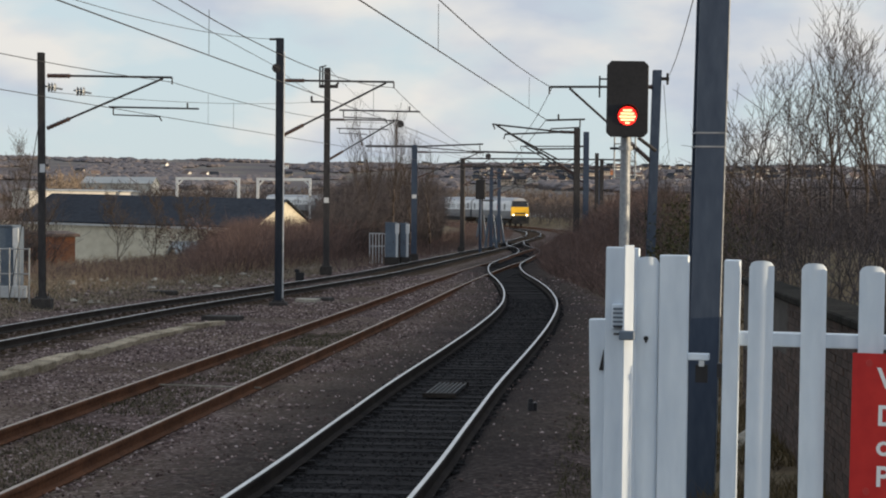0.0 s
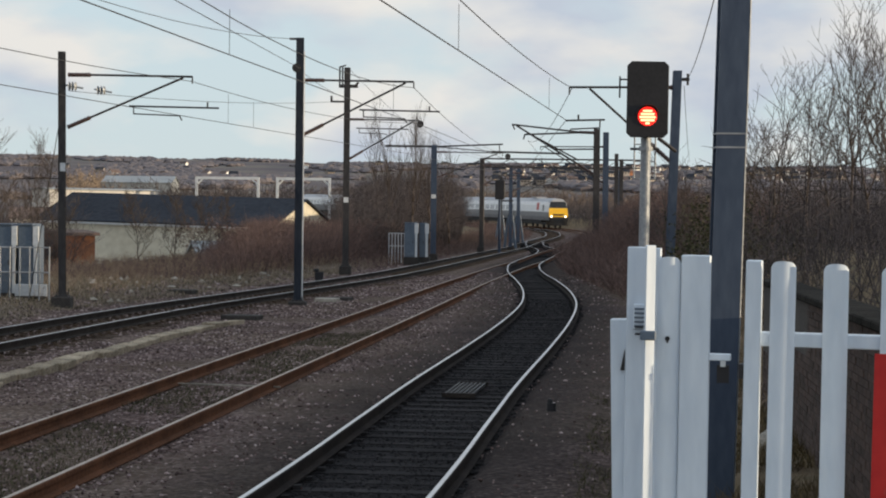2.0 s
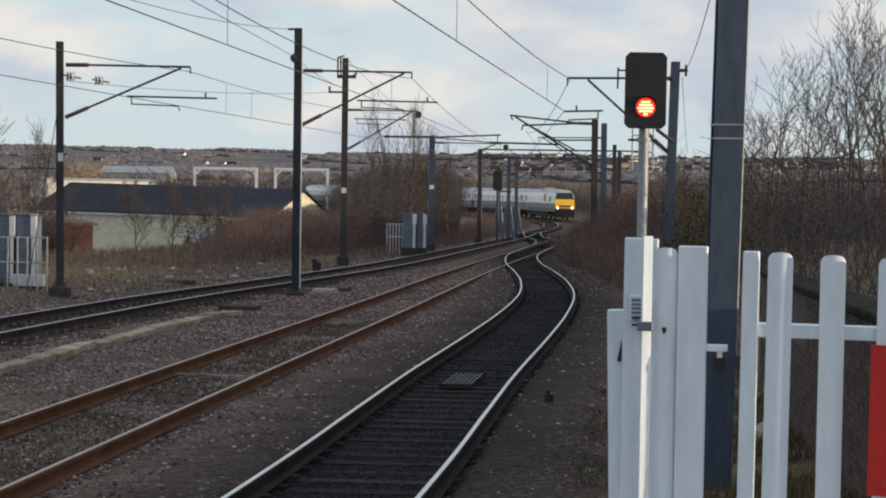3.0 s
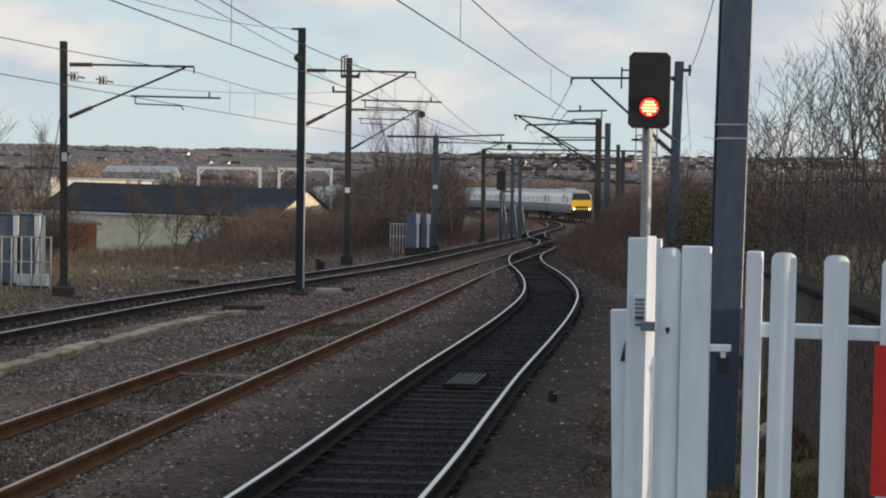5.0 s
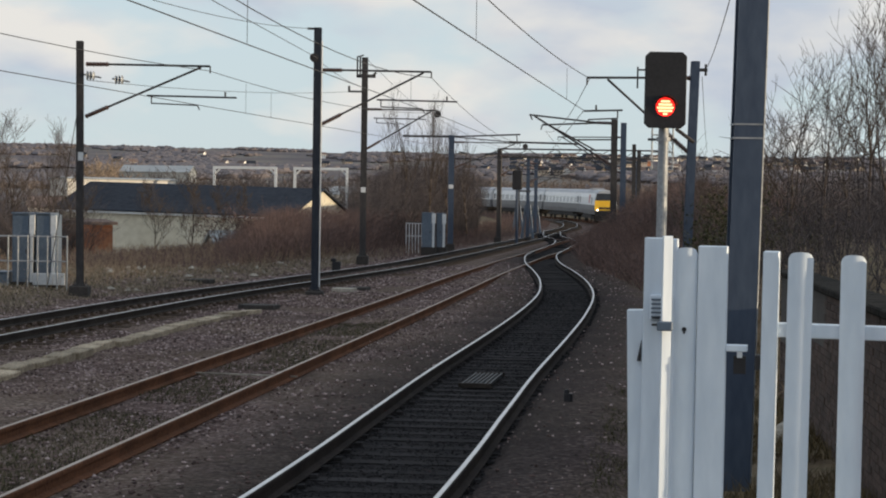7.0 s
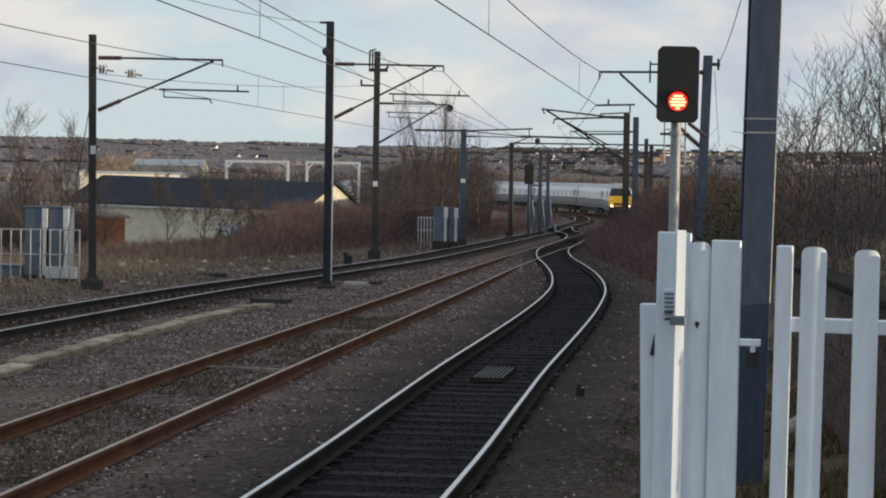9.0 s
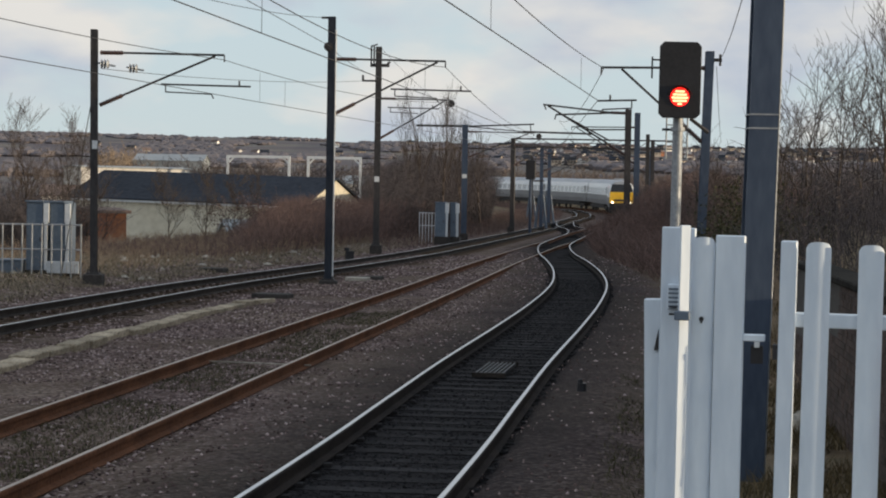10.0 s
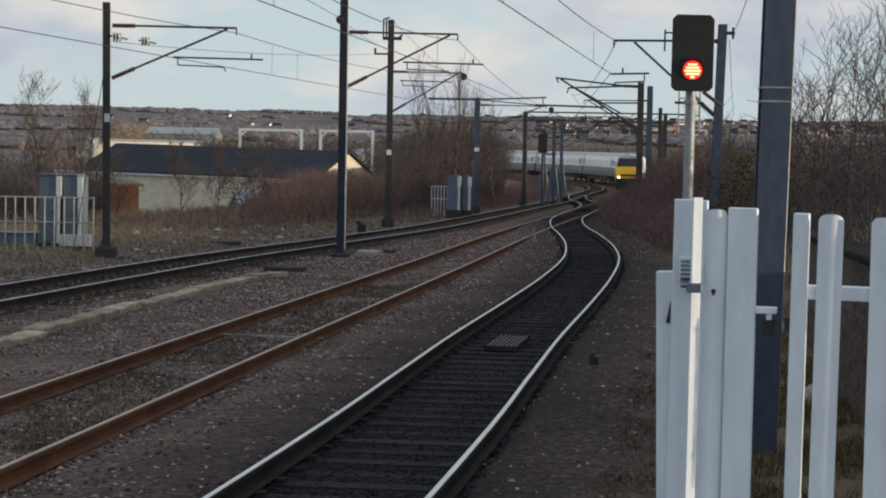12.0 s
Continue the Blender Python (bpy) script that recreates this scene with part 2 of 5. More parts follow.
def prism(bm, outline, z0, z1, m=None):
    """An outline in x, y pushed up from z0 to z1."""
    a = [bm.verts.new((x, y, z0)) for x, y in outline]
    b = [bm.verts.new((x, y, z1)) for x, y in outline]
    n = len(a)
    bm.faces.new(a[::-1])
    bm.faces.new(b)
    for k in range(n):
        bm.faces.new((a[k], a[(k + 1) % n], b[(k + 1) % n], b[k]))
    if m is not None:
        for w in a + b:
            w.co = m @ w.co


def mesh_of(name, bm, mat, smooth=False, bevel=0.0):
    if bevel:
        bmesh.ops.bevel(bm, geom=bm.edges[:], offset=bevel, segments=1, affect="EDGES")
    bmesh.ops.recalc_face_normals(bm, faces=bm.faces[:])
    me = bpy.data.meshes.new(name)
    bm.to_mesh(me)
    bm.free()
    me.materials.append(mat)
    if smooth:
        for f in me.polygons:
            f.use_smooth = True
    return me


def part(name, bm, mat, parent, label="", smooth=False, bevel=0.0):
    ob = new(name, mesh_of(name, bm, mat, smooth, bevel))
    ob.parent = parent
    if label:
        tagged(ob, label)
    return ob


def thing(name, label, category, group="", kind="", m=None):
    ob = new(name)
    ob.empty_display_size = 0.2
    tagged(ob, label, category, group, kind)
    if m is not None:
        ob.matrix_world = m
    return ob


def solid(name, bm, mat, label, category, group="", kind="", smooth=False, bevel=0.0):
    return tagged(new(name, mesh_of(name, bm, mat, smooth, bevel)), label, category, group, kind)


def raw(name, verts, faces, mat):
    me = bpy.data.meshes.new(name)
    me.from_pydata(verts, [], faces)
    me.materials.append(mat)
    return new(name, me)


def curve_through(points, step=1.0):
    """A smooth line (Catmull-Rom) through points, sampled about every step metres."""
    p = [Vector(q) for q in points]
    p = [2 * p[0] - p[1]] + p + [2 * p[-1] - p[-2]]
    out = []
    for i in range(1, len(p) - 2):
        a, b, c, d = p[i - 1:i + 3]
        n = max(2, int((c - b).length / step))
        for k in range(n):
            t = k / n
            out.append(0.5 * ((2 * b) + (c - a) * t + (2 * a - 5 * b + 4 * c - d) * t * t + (3 * b - a - 3 * c + d) * t ** 3))
    out.append(p[-2])
    return out


def smoothstep(a, b, x):
    t = min(1.0, max(0.0, (x - a) / (b - a)))
    return t * t * (3 - 2 * t)


# ---- plan of the line ----
def rise(y):
    """The line climbs gently beyond the junction."""
    return max(0.0, y - 165) * 0.0122


APEX_X, APEX_Y, RADIUS_NEAR, RADIUS_FAR = 14.0, 231.0, 260.0, 168.0


def main_x(y):
    bend = min(y, 290.0) - APEX_Y
    r = RADIUS_FAR if bend > 0 else RADIUS_NEAR
    return APEX_X - bend ** 2 / (2 * r) - bend / r * max(0.0, y - 290.0)


NEAR_LINE = curve_through([(-4.2, -14), (-2.55, 2), (-1.02, 16.6), (-0.43, 23.1), (0.06, 28.6), (0.88, 36.9), (1.58, 44.5), (2.2, 52.5), (2.54, 59), (2.76, 67.4),
                           (2.80, 77), (2.74, 85), (2.84, 93), (3.16, 102.5), (3.8, 112)], 1.0)
MIDDLE_LINE = curve_through([(-7.0, -14), (-5.6, 2), (-3.98, 21.8), (-3.29, 30.2), (-1.72, 49.1), (0.14, 72.7), (2.5, 99.4), (3.8, 112), (5.6, 134), (8.0, 160),
                             (9.75, 178), (main_x(197), 197), (main_x(215), 215), (main_x(240), 240), (main_x(270), 270), (main_x(310), 310)], 1.0)
FAR_LINE = curve_through([(-13.2, -14), (-11.6, 8), (-9.9, 25), (-8.35, 41.8), (-7.3, 52), (-5.6, 64), (-3.3, 81), (-1.6, 98), (1.3, 130), (5.4, 175),
                          (7.9, 197), (9.6, 215), (9.8, 240), (5.4, 270), (main_x(310) - 3.6, 310)], 1.0)
CROSSOVER = curve_through([(5.6, 134), (6.3, 148), (6.5, 160), (6.2, 172), (6.6, 185)], 1.0)


def along_x(line, y):
    for a, b in zip(line, line[1:]):
        if a.y <= y <= b.y:
            return a.x + (b.x - a.x) * (y - a.y) / (b.y - a.y)
    return line[0].x if y < line[0].y else line[-1].x


NEAR_TABLE = [along_x(NEAR_LINE if y < 112 else MIDDLE_LINE, y) for y in range(-14, 311)]
MIDDLE_TABLE = [along_x(MIDDLE_LINE, y) for y in range(-14, 311)]
FAR_TABLE = [along_x(FAR_LINE, y) for y in range(-14, 311)]


def table(tab, y):
    return tab[int(min(max(y, -14), 310)) + 14]


def height(x, y):
    """The ground: track bed, a bank and brick-walled slope beside it, a valley and far hills."""
    near, far = table(NEAR_TABLE, y), table(FAR_TABLE, y)
    z = -0.24 + rise(min(y, 310))
    r = x - near - 3.0 - 2.0 * (1 - smoothstep(28, 36, y))
    if r > 0 and y > 12:
        z += 1.9 * smoothstep(0, 4.0, r) * smoothstep(12, 26, y) * (1 - 0.4 * smoothstep(150, 200, y))
        z -= 5.0 * smoothstep(14, 70, r) * smoothstep(12, 26, y)
    o = abs(x - near)
    if y < 112:
        z += 0.036 * (1 - smoothstep(0.75, 0.95, o)) + 0.13 * smoothstep(0.8, 1.0, o) * (1 - smoothstep(1.7, 2.6, o))
    if 12 < y < 100:
        z += 0.07 * (1 - smoothstep(0.9, 1.5, abs(x - MIDDLE_TABLE[int(y) + 14])))
    l = far - 2.2 - x
    if l > 0:
        z += 0.28 * smoothstep(0, 3, l)
        z -= (7.5 + rise(min(y, 310))) * smoothstep(9, 60, l)
    d = math.hypot(x, y)
    if d > 320:
        z = z * (1 - smoothstep(320, 420, d)) + -6.5 * smoothstep(320, 420, d)
        z += 13 * smoothstep(420, 800, d) + 20 * smoothstep(700, 1500, d) + 49 * smoothstep(1300, 3000, d)
        z += smoothstep(500, 1500, d) * 6 * noise.noise((x / 420, y / 420, 0.3)) + smoothstep(1500, 3000, d) * 9 * noise.noise((x / 700, y / 900, 4.1))
    elif d > 2:
        z += 0.03 * noise.noise((x / 2.1, y / 2.1, 0)) * smoothstep(1.6, 2.6, min(abs(x - near), abs(x - far), 99))
    return z


# ---- ground ----
def ground_material():
    m = bpy.data.materials.new("ground_ballast_earth_and_hazed_hills")
    m.use_nodes = True
    n, l = m.node_tree.nodes, m.node_tree.links
    b = n["Principled BSDF"]
    co = n.new("ShaderNodeTexCoord")

    def nz(scale, detail=5, rough=0.6):
        q = n.new("ShaderNodeTexNoise")
        q.inputs["Scale"].default_value, q.inputs["Detail"].default_value, q.inputs["Roughness"].default_value = scale, detail, rough
        l.new(co.outputs["Object"], q.inputs["Vector"])
        return q

    def ramp(src, stops):
        r = n.new("ShaderNodeValToRGB")
        e = r.color_ramp.elements
        e[0].position, e[0].color = stops[0][0], (*stops[0][1], 1)
        e[1].position, e[1].color = stops[-1][0], (*stops[-1][1], 1)
        for p, c in stops[1:-1]:
            e.new(p).color = (*c, 1)
        l.new(src, r.inputs[0])
        return r.outputs[0]

    def mixed(f, a, c):
        q = n.new("ShaderNodeMixRGB")
        l.new(f, q.inputs[0])
        l.new(a, q.inputs[1])
        l.new(c, q.inputs[2])
        return q.outputs[0]

    fine, mid, big = nz(14, 6, 0.7), nz(0.9), nz(0.012, 8, 0.65)
    earth = ramp(mid.outputs[0], [(0.3, (0.085, 0.064, 0.045)), (0.5, (0.18, 0.14, 0.095)), (0.7, (0.15, 0.13, 0.085))])
    cells = n.new("ShaderNodeTexVoronoi")
    cells.inputs["Scale"].default_value = 22.0
    l.new(co.outputs["Object"], cells.inputs["Vector"])
    grey = n.new("ShaderNodeSeparateColor")
    l.new(cells.outputs["Color"], grey.inputs[0])
    stone = ramp(grey.outputs[0], [(0.0, (0.040, 0.029, 0.028)), (0.5, (0.132, 0.096, 0.090)), (0.85, (0.205, 0.157, 0.148)), (1.0, (0.34, 0.277, 0.264))])
    soot = ramp(fine.outputs[0], [(0.3, (0.011, 0.011, 0.012)), (0.7, (0.034, 0.032, 0.033))])
    # hill colours carry painted haze: lifted and greyed towards violet
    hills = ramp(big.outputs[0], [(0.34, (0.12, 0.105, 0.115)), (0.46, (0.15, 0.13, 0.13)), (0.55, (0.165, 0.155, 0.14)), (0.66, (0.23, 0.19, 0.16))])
    at = n.new("ShaderNodeAttribute")
    at.attribute_name = "zone"
    sep = n.new("ShaderNodeSeparateColor")
    l.new(at.outputs["Color"], sep.inputs[0])
    patch = nz(0.55, 3)
    tone = ramp(patch.outputs[0], [(0.35, (0.62, 0.60, 0.58)), (0.65, (1.12, 1.10, 1.08))])
    q = n.new("ShaderNodeMixRGB")
    q.blend_type = "MULTIPLY"
    q.inputs[0].default_value = 1.0
    l.new(stone, q.inputs[1])
    l.new(tone, q.inputs[2])
    c = mixed(sep.outputs[0], earth, q.outputs[0])
    c = mixed(sep.outputs[1], c, soot)
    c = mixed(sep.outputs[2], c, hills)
    l.new(c, b.inputs["Base Color"])
    b.inputs["Roughness"].default_value, b.inputs["Specular IOR Level"].default_value = 0.98, 0.03
    bp = n.new("ShaderNodeBump")
    bp.inputs["Strength"].default_value, bp.inputs["Distance"].default_value = 0.8, 0.05
    l.new(cells.outputs["Distance"], bp.inputs["Height"])
    bp.invert = True
    l.new(bp.outputs[0], b.inputs["Normal"])
    return m


def steps(spans):
    out = []
    for a, b, d in spans:
        out += list(np.arange(a, b, d))
    return out + [spans[-1][1]]


def build_ground():
    xs = steps([(-4600, -1200, 140), (-1200, -300, 50), (-300, -60, 10), (-60, -16, 2), (-16, -8, 0.6), (-8, 7, 0.22), (7, 14, 0.6), (14, 60, 2), (60, 300, 10), (300, 1200, 50), (1200, 4600, 140)])
    ys = steps([(-4600, -1200, 200), (-1200, -200, 80), (-200, -14, 10), (-14, 120, 1.0), (120, 320, 2.5), (320, 900, 15), (900, 2400, 40), (2400, 4600, 90)])
    nx = len(xs)
    verts, zone = [], []
    for y in ys:
        for x in xs:
            near, far = table(NEAR_TABLE, y), table(FAR_TABLE, y)
            verts.append((x, y, height(x, y)))
            wob = 0.5 * noise.noise((x / 1.7, y / 1.7, 2.0))
            bed = smoothstep(far - 5.6 + 3 * wob, far - 2.6 + wob, x) * (1 - smoothstep(near + 1.9 + wob, near + 3.0 + wob, x))
            thin = 0.55 + 0.6 * noise.noise((x / 2.5, y / 5, 7.0))
            dark = 1 - smoothstep(0.80, 1.05, abs(x - near) + 0.15 * wob)
            side = x > near and y < 110
            dark = max(dark, (0.76 if side else 0.66) * (1 - smoothstep(1.0, 3.3 if side else 2.9, abs(x - near))), 0.2 * (1 - smoothstep(0.8, 1.3, abs(x - far))))
            d = math.hypot(x, y)
            # third value brings in the haze-tinted hill colour with distance
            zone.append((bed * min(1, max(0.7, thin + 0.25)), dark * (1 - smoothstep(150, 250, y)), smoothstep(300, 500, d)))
    faces = [(j * nx + i, j * nx + i + 1, (j + 1) * nx + i + 1, (j + 1) * nx + i) for j in range(len(ys) - 1) for i in range(nx - 1)]
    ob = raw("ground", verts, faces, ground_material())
    col = ob.data.color_attributes.new("zone", "FLOAT_COLOR", "POINT")
    flat = np.ones((len(verts), 4), dtype=np.float32)
    flat[:, :3] = zone
    col.data.foreach_set("color", flat.ravel())
    for f in ob.data.polygons:
        f.use_smooth = True
    tagged(ob, "brown ballast, rough winter grass and distant brown hills with haze in their colour", "ground", kind="structure")


build_ground()


# ---- tracks ----
HEAD = [(-0.022, -0.006), (-0.022, -0.002), (-0.019, 0.0), (0.019, 0.0), (0.022, -0.002), (0.022, -0.006)]
WEB = [(-0.07, -0.159), (-0.07, -0.148), (-0.010, -0.128), (-0.010, -0.052), (-0.036, -0.042), (-0.036, -0.012), (-0.030, -0.0045), (0.030, -0.0045), (0.036, -0.012), (0.036, -0.042), (0.010, -0.052), (0.010, -0.128), (0.07, -0.148), (0.07, -0.159)]


def sweep(line, side, profile):
    bm = bmesh.new()
    prev = None
    for i, p in enumerate(line):
        a, b = line[max(0, i - 1)], line[min(len(line) - 1, i + 1)]
        d = Vector((b.x - a.x, b.y - a.y)).normalized()
        nrm = Vector((d.y, -d.x))
        ring = [bm.verts.new((p.x + nrm.x * (side + u), p.y + nrm.y * (side + u), v + rise(p.y))) for u, v in profile]
        if prev:
            for k in range(len(profile)):
                q = (k + 1) % len(profile)
                bm.faces.new((prev[k], prev[q], ring[q], ring[k]))
        else:
            bm.faces.new(ring)
        prev = ring
    bm.faces.new(prev[::-1])
    return bm


def build_track(line, label, head_mat, side_mat, sleeper_mat, buried, near_y):
    track = thing("railway_track", label, "track", "tracks", "structure")
    for side in (-0.752, 0.752):
        web = part("rail", sweep(line, side, WEB), side_mat, track)
        part("rail_head", sweep(line, side, HEAD), head_mat, web, "worn running surface")
    bm = bmesh.new()
    v = box(bm, -1.25, 1.25, -0.125, 0.125, -0.34, -0.166)
    for s in (-0.752, 0.752):
        for o in (-0.11, 0.11):
            box(bm, s + o - 0.035, s + o + 0.035, -0.06, 0.06, -0.166, -0.128)
    shape = mesh_of("sleeper", bm, sleeper_mat)
    run, nxt = 0.0, 0.3
    far_v, far_f = [], []
    for a, b in zip(line, line[1:]):
        seg = (b - a).length
        while nxt <= run + seg:
            t = (nxt - run) / seg
            p = a.lerp(b, t)
            nxt += 0.66
            yaw = math.degrees(math.atan2(-(b.x - a.x), b.y - a.y)) + random.uniform(-0.6, 0.6)
            m = pose(p.x + random.uniform(-0.02, 0.02), p.y, rise(p.y) - buried + random.uniform(-0.008, 0.006), random.uniform(-0.6, 0.6), 0, yaw)
            if p.y < near_y:
                ob = new("sleeper", shape)
                ob.parent, ob.matrix_local = track, m
            else:
                k = len(far_v)
                for q in ((-1.25, -0.125, -0.3), (1.25, -0.125, -0.3), (1.25, 0.125, -0.3), (-1.25, 0.125, -0.3), (-1.25, -0.125, -0.166), (1.25, -0.125, -0.166), (1.25, 0.125, -0.166), (-1.25, 0.125, -0.166)):
                    far_v.append(tuple(m @ Vector(q)))
                far_f += [tuple(k + i for i in q) for q in ((4, 5, 6, 7), (0, 1, 5, 4), (1, 2, 6, 5), (2, 3, 7, 6), (3, 0, 4, 7))]
        run += seg
    if far_v:
        rest = raw("distant_sleepers", far_v, far_f, sleeper_mat)
        rest.parent = track
        tagged(rest, kind="stuff")
    return track


build_track(NEAR_LINE, "sooty main line track with two brightly polished rails", RAIL_SHINY, RAIL_DARK, SLEEPER, 0.027, 90)
build_track(MIDDLE_LINE, "little-used track with rust-brown rails in brown ballast", RAIL_RUST_HEAD, RAIL_RUST, SLEEPER_BROWN, 0.115, 60)
build_track(FAR_LINE, "weathered track with dull rails curving out of sight", RAIL_SHINY, RAIL_DULL, SLEEPER_BROWN, 0.06, 70)
build_track(CROSSOVER, "short crossover track with polished rails", RAIL_SHINY, RAIL_DARK, SLEEPER, 0.0, 60)
POLISHED = [p for p in MIDDLE_LINE if 111 <= p.y <= 136]
for _side in (-0.752, 0.752):
    tagged(solid("rail_running_strip", sweep([Vector((p.x, p.y, 0.004)) for p in POLISHED], _side, [(u, v + 0.004) for u, v in HEAD[1:5]]), RAIL_SHINY,
                 "brightly polished stretch of rail through the junction", "rail", kind="structure"))


def scatter_stones(name, mat, count, pick, size, label):
    """Loose broken stones, eight faces each."""
    rng = np.random.RandomState(len(name))
    verts, faces = [], []
    base = [(1, 0, 0), (-1, 0, 0), (0, 1, 0), (0, -1, 0), (0, 0, 1), (0, 0, -1)]
    tri = ((0, 2, 4), (2, 1, 4), (1, 3, 4), (3, 0, 4), (2, 0, 5), (1, 2, 5), (3, 1, 5), (0, 3, 5))
    for _ in range(count):
        x, y = pick(rng)
        if x is None:
            continue
        z = height(x, y)
        r = size * rng.uniform(0.5, 1.3) * (1 + max(0, y - 25) * 0.012)
        s = rng.uniform(0.6, 1.3, 3) * r
        c, n = math.cos(rng.uniform(0, 6.3)), math.sin(rng.uniform(0, 6.3))
        k = len(verts)
        for bx, by, bz in base:
            bx, by, bz = bx * s[0] + rng.uniform(-.3, .3) * r, by * s[1] + rng.uniform(-.3, .3) * r, bz * s[2] * 0.7
            verts.append((x + bx * c - by * n, y + bx * n + by * c, z + bz + r * 0.25))
        faces += [(k + a, k + b, k + d) for a, b, d in tri]
    return tagged(raw(name, verts, faces, mat), label, "ballast", kind="stuff")


def brown_spot(rng):
    y = 13 + 75 * rng.uniform(0, 1) ** 1.7
    near, far = table(NEAR_TABLE, y), table(FAR_TABLE, y)
    x = rng.uniform(far - 2.2, near + 2.3)
    if abs(x - near) < 0.86 or (abs(x - near) < 2.3 and rng.uniform() < 0.72) or (x > near and rng.uniform() < 0.6):
        return None, None
    mid = along_x(MIDDLE_LINE, y)
    if abs(x - mid) < 0.85 and rng.uniform() < 0.35:
        return None, None
    if noise.noise((x / 1.6, y / 3.0, 5.0)) < -0.25:
        return None, None
    return x, y


def soot_spot(rng):
    y = 13 + 50 * rng.uniform(0, 1) ** 1.6
    return table(NEAR_TABLE, y) + rng.uniform(-0.95, 0.95), y


scatter_stones("brown_ballast", STONES, 95000, brown_spot, 0.021, "loose brown and grey broken ballast stones")
def verge_spot(rng):
    y = 40 + 70 * rng.uniform(0, 1) ** 1.4
    return table(FAR_TABLE, y) - rng.uniform(1.6, 6.5), y


scatter_stones("verge_stones", STONES, 12000, verge_spot, 0.026, "pale stones strewn over the embankment verge")
def rubble_spot(rng):
    y = 52 + 30 * rng.uniform(0, 1)
    return table(FAR_TABLE, y) - rng.uniform(3.0, 7.5), y


scatter_stones("pale_rubble", CONCRETE, 45, rubble_spot, 0.09, "pale lumps of rubble strewn over the verge")
scatter_stones("sooty_ballast", STONES_DARK, 12000, soot_spot, 0.022, "soot-black broken ballast between the polished rails")


# ---- overhead line: masts, cantilevers and wires ----
def h_section(bm, w, d, z0, z1, t=0.014, lean=0.0):
    """An upright H beam: flanges face along y, the web between them."""
    u, v = w / 2, d / 2
    o = [(-u, -v), (u, -v), (u, -v + t), (t / 2, -v + t), (t / 2, v - t), (u, v - t), (u, v), (-u, v), (-u, v - t), (-t / 2, v - t), (-t / 2, -v + t), (-u, -v + t)]
    prism(bm, o, z0, z1)
    for q in bm.verts:
        q.co.x += lean * q.co.z


def insulator(parent, p0, p1, r=0.068):
    bm = bmesh.new()
    p0, p1 = Vector(p0), Vector(p1)
    tube(bm, p0, p1, r * 0.72, n=8)
    for k in range(7):
        c = p0.lerp(p1, (k + 0.5) / 7)
        e = (p1 - p0).normalized() * 0.02
        tube(bm, c - e, c + e, r, r * 0.7, n=8)
    return part("insulator", bm, INSULATOR, parent, "ribbed brown insulator")


def mast(x, y, z0, z1, w, mat, label, lean=0.0, plate=None, foot=True):
    m = thing("overhead_line_mast", label, "mast", "overhead line masts", m=pose(x, y, 0))
    bm = bmesh.new()
    h_section(bm, w, w, z0, z1, t=max(0.014, w * 0.08), lean=lean)
    part("upright", bm, mat, m)
    if foot:
        bm = bmesh.new()
        box(bm, -0.25, 0.25, -0.25, 0.25, z0 - 0.3, z0 + 0.07)
        part("footing", bm, CONCRETE_DARK, m, "stained concrete footing", bevel=0.03)
        bm = bmesh.new()
        box(bm, -0.17, 0.17, -0.17, 0.17, z0 + 0.07, z0 + 0.11)
        for sx in (-0.13, 0.13):
            for sy in (-0.13, 0.13):
                tube(bm, (sx, sy, z0 + 0.07), (sx, sy, z0 + 0.19), 0.018, n=6)
        part("base_plate", bm, STEEL_DARK, m)
    if plate:
        bm = bmesh.new()
        box(bm, -w * 0.4, w * 0.4, -w / 2 - 0.014, -w / 2 - 0.004, plate, plate + 0.22)
        part("number_plate", bm, CASE_WHITE, m, "blank-looking small white plate")
    return m


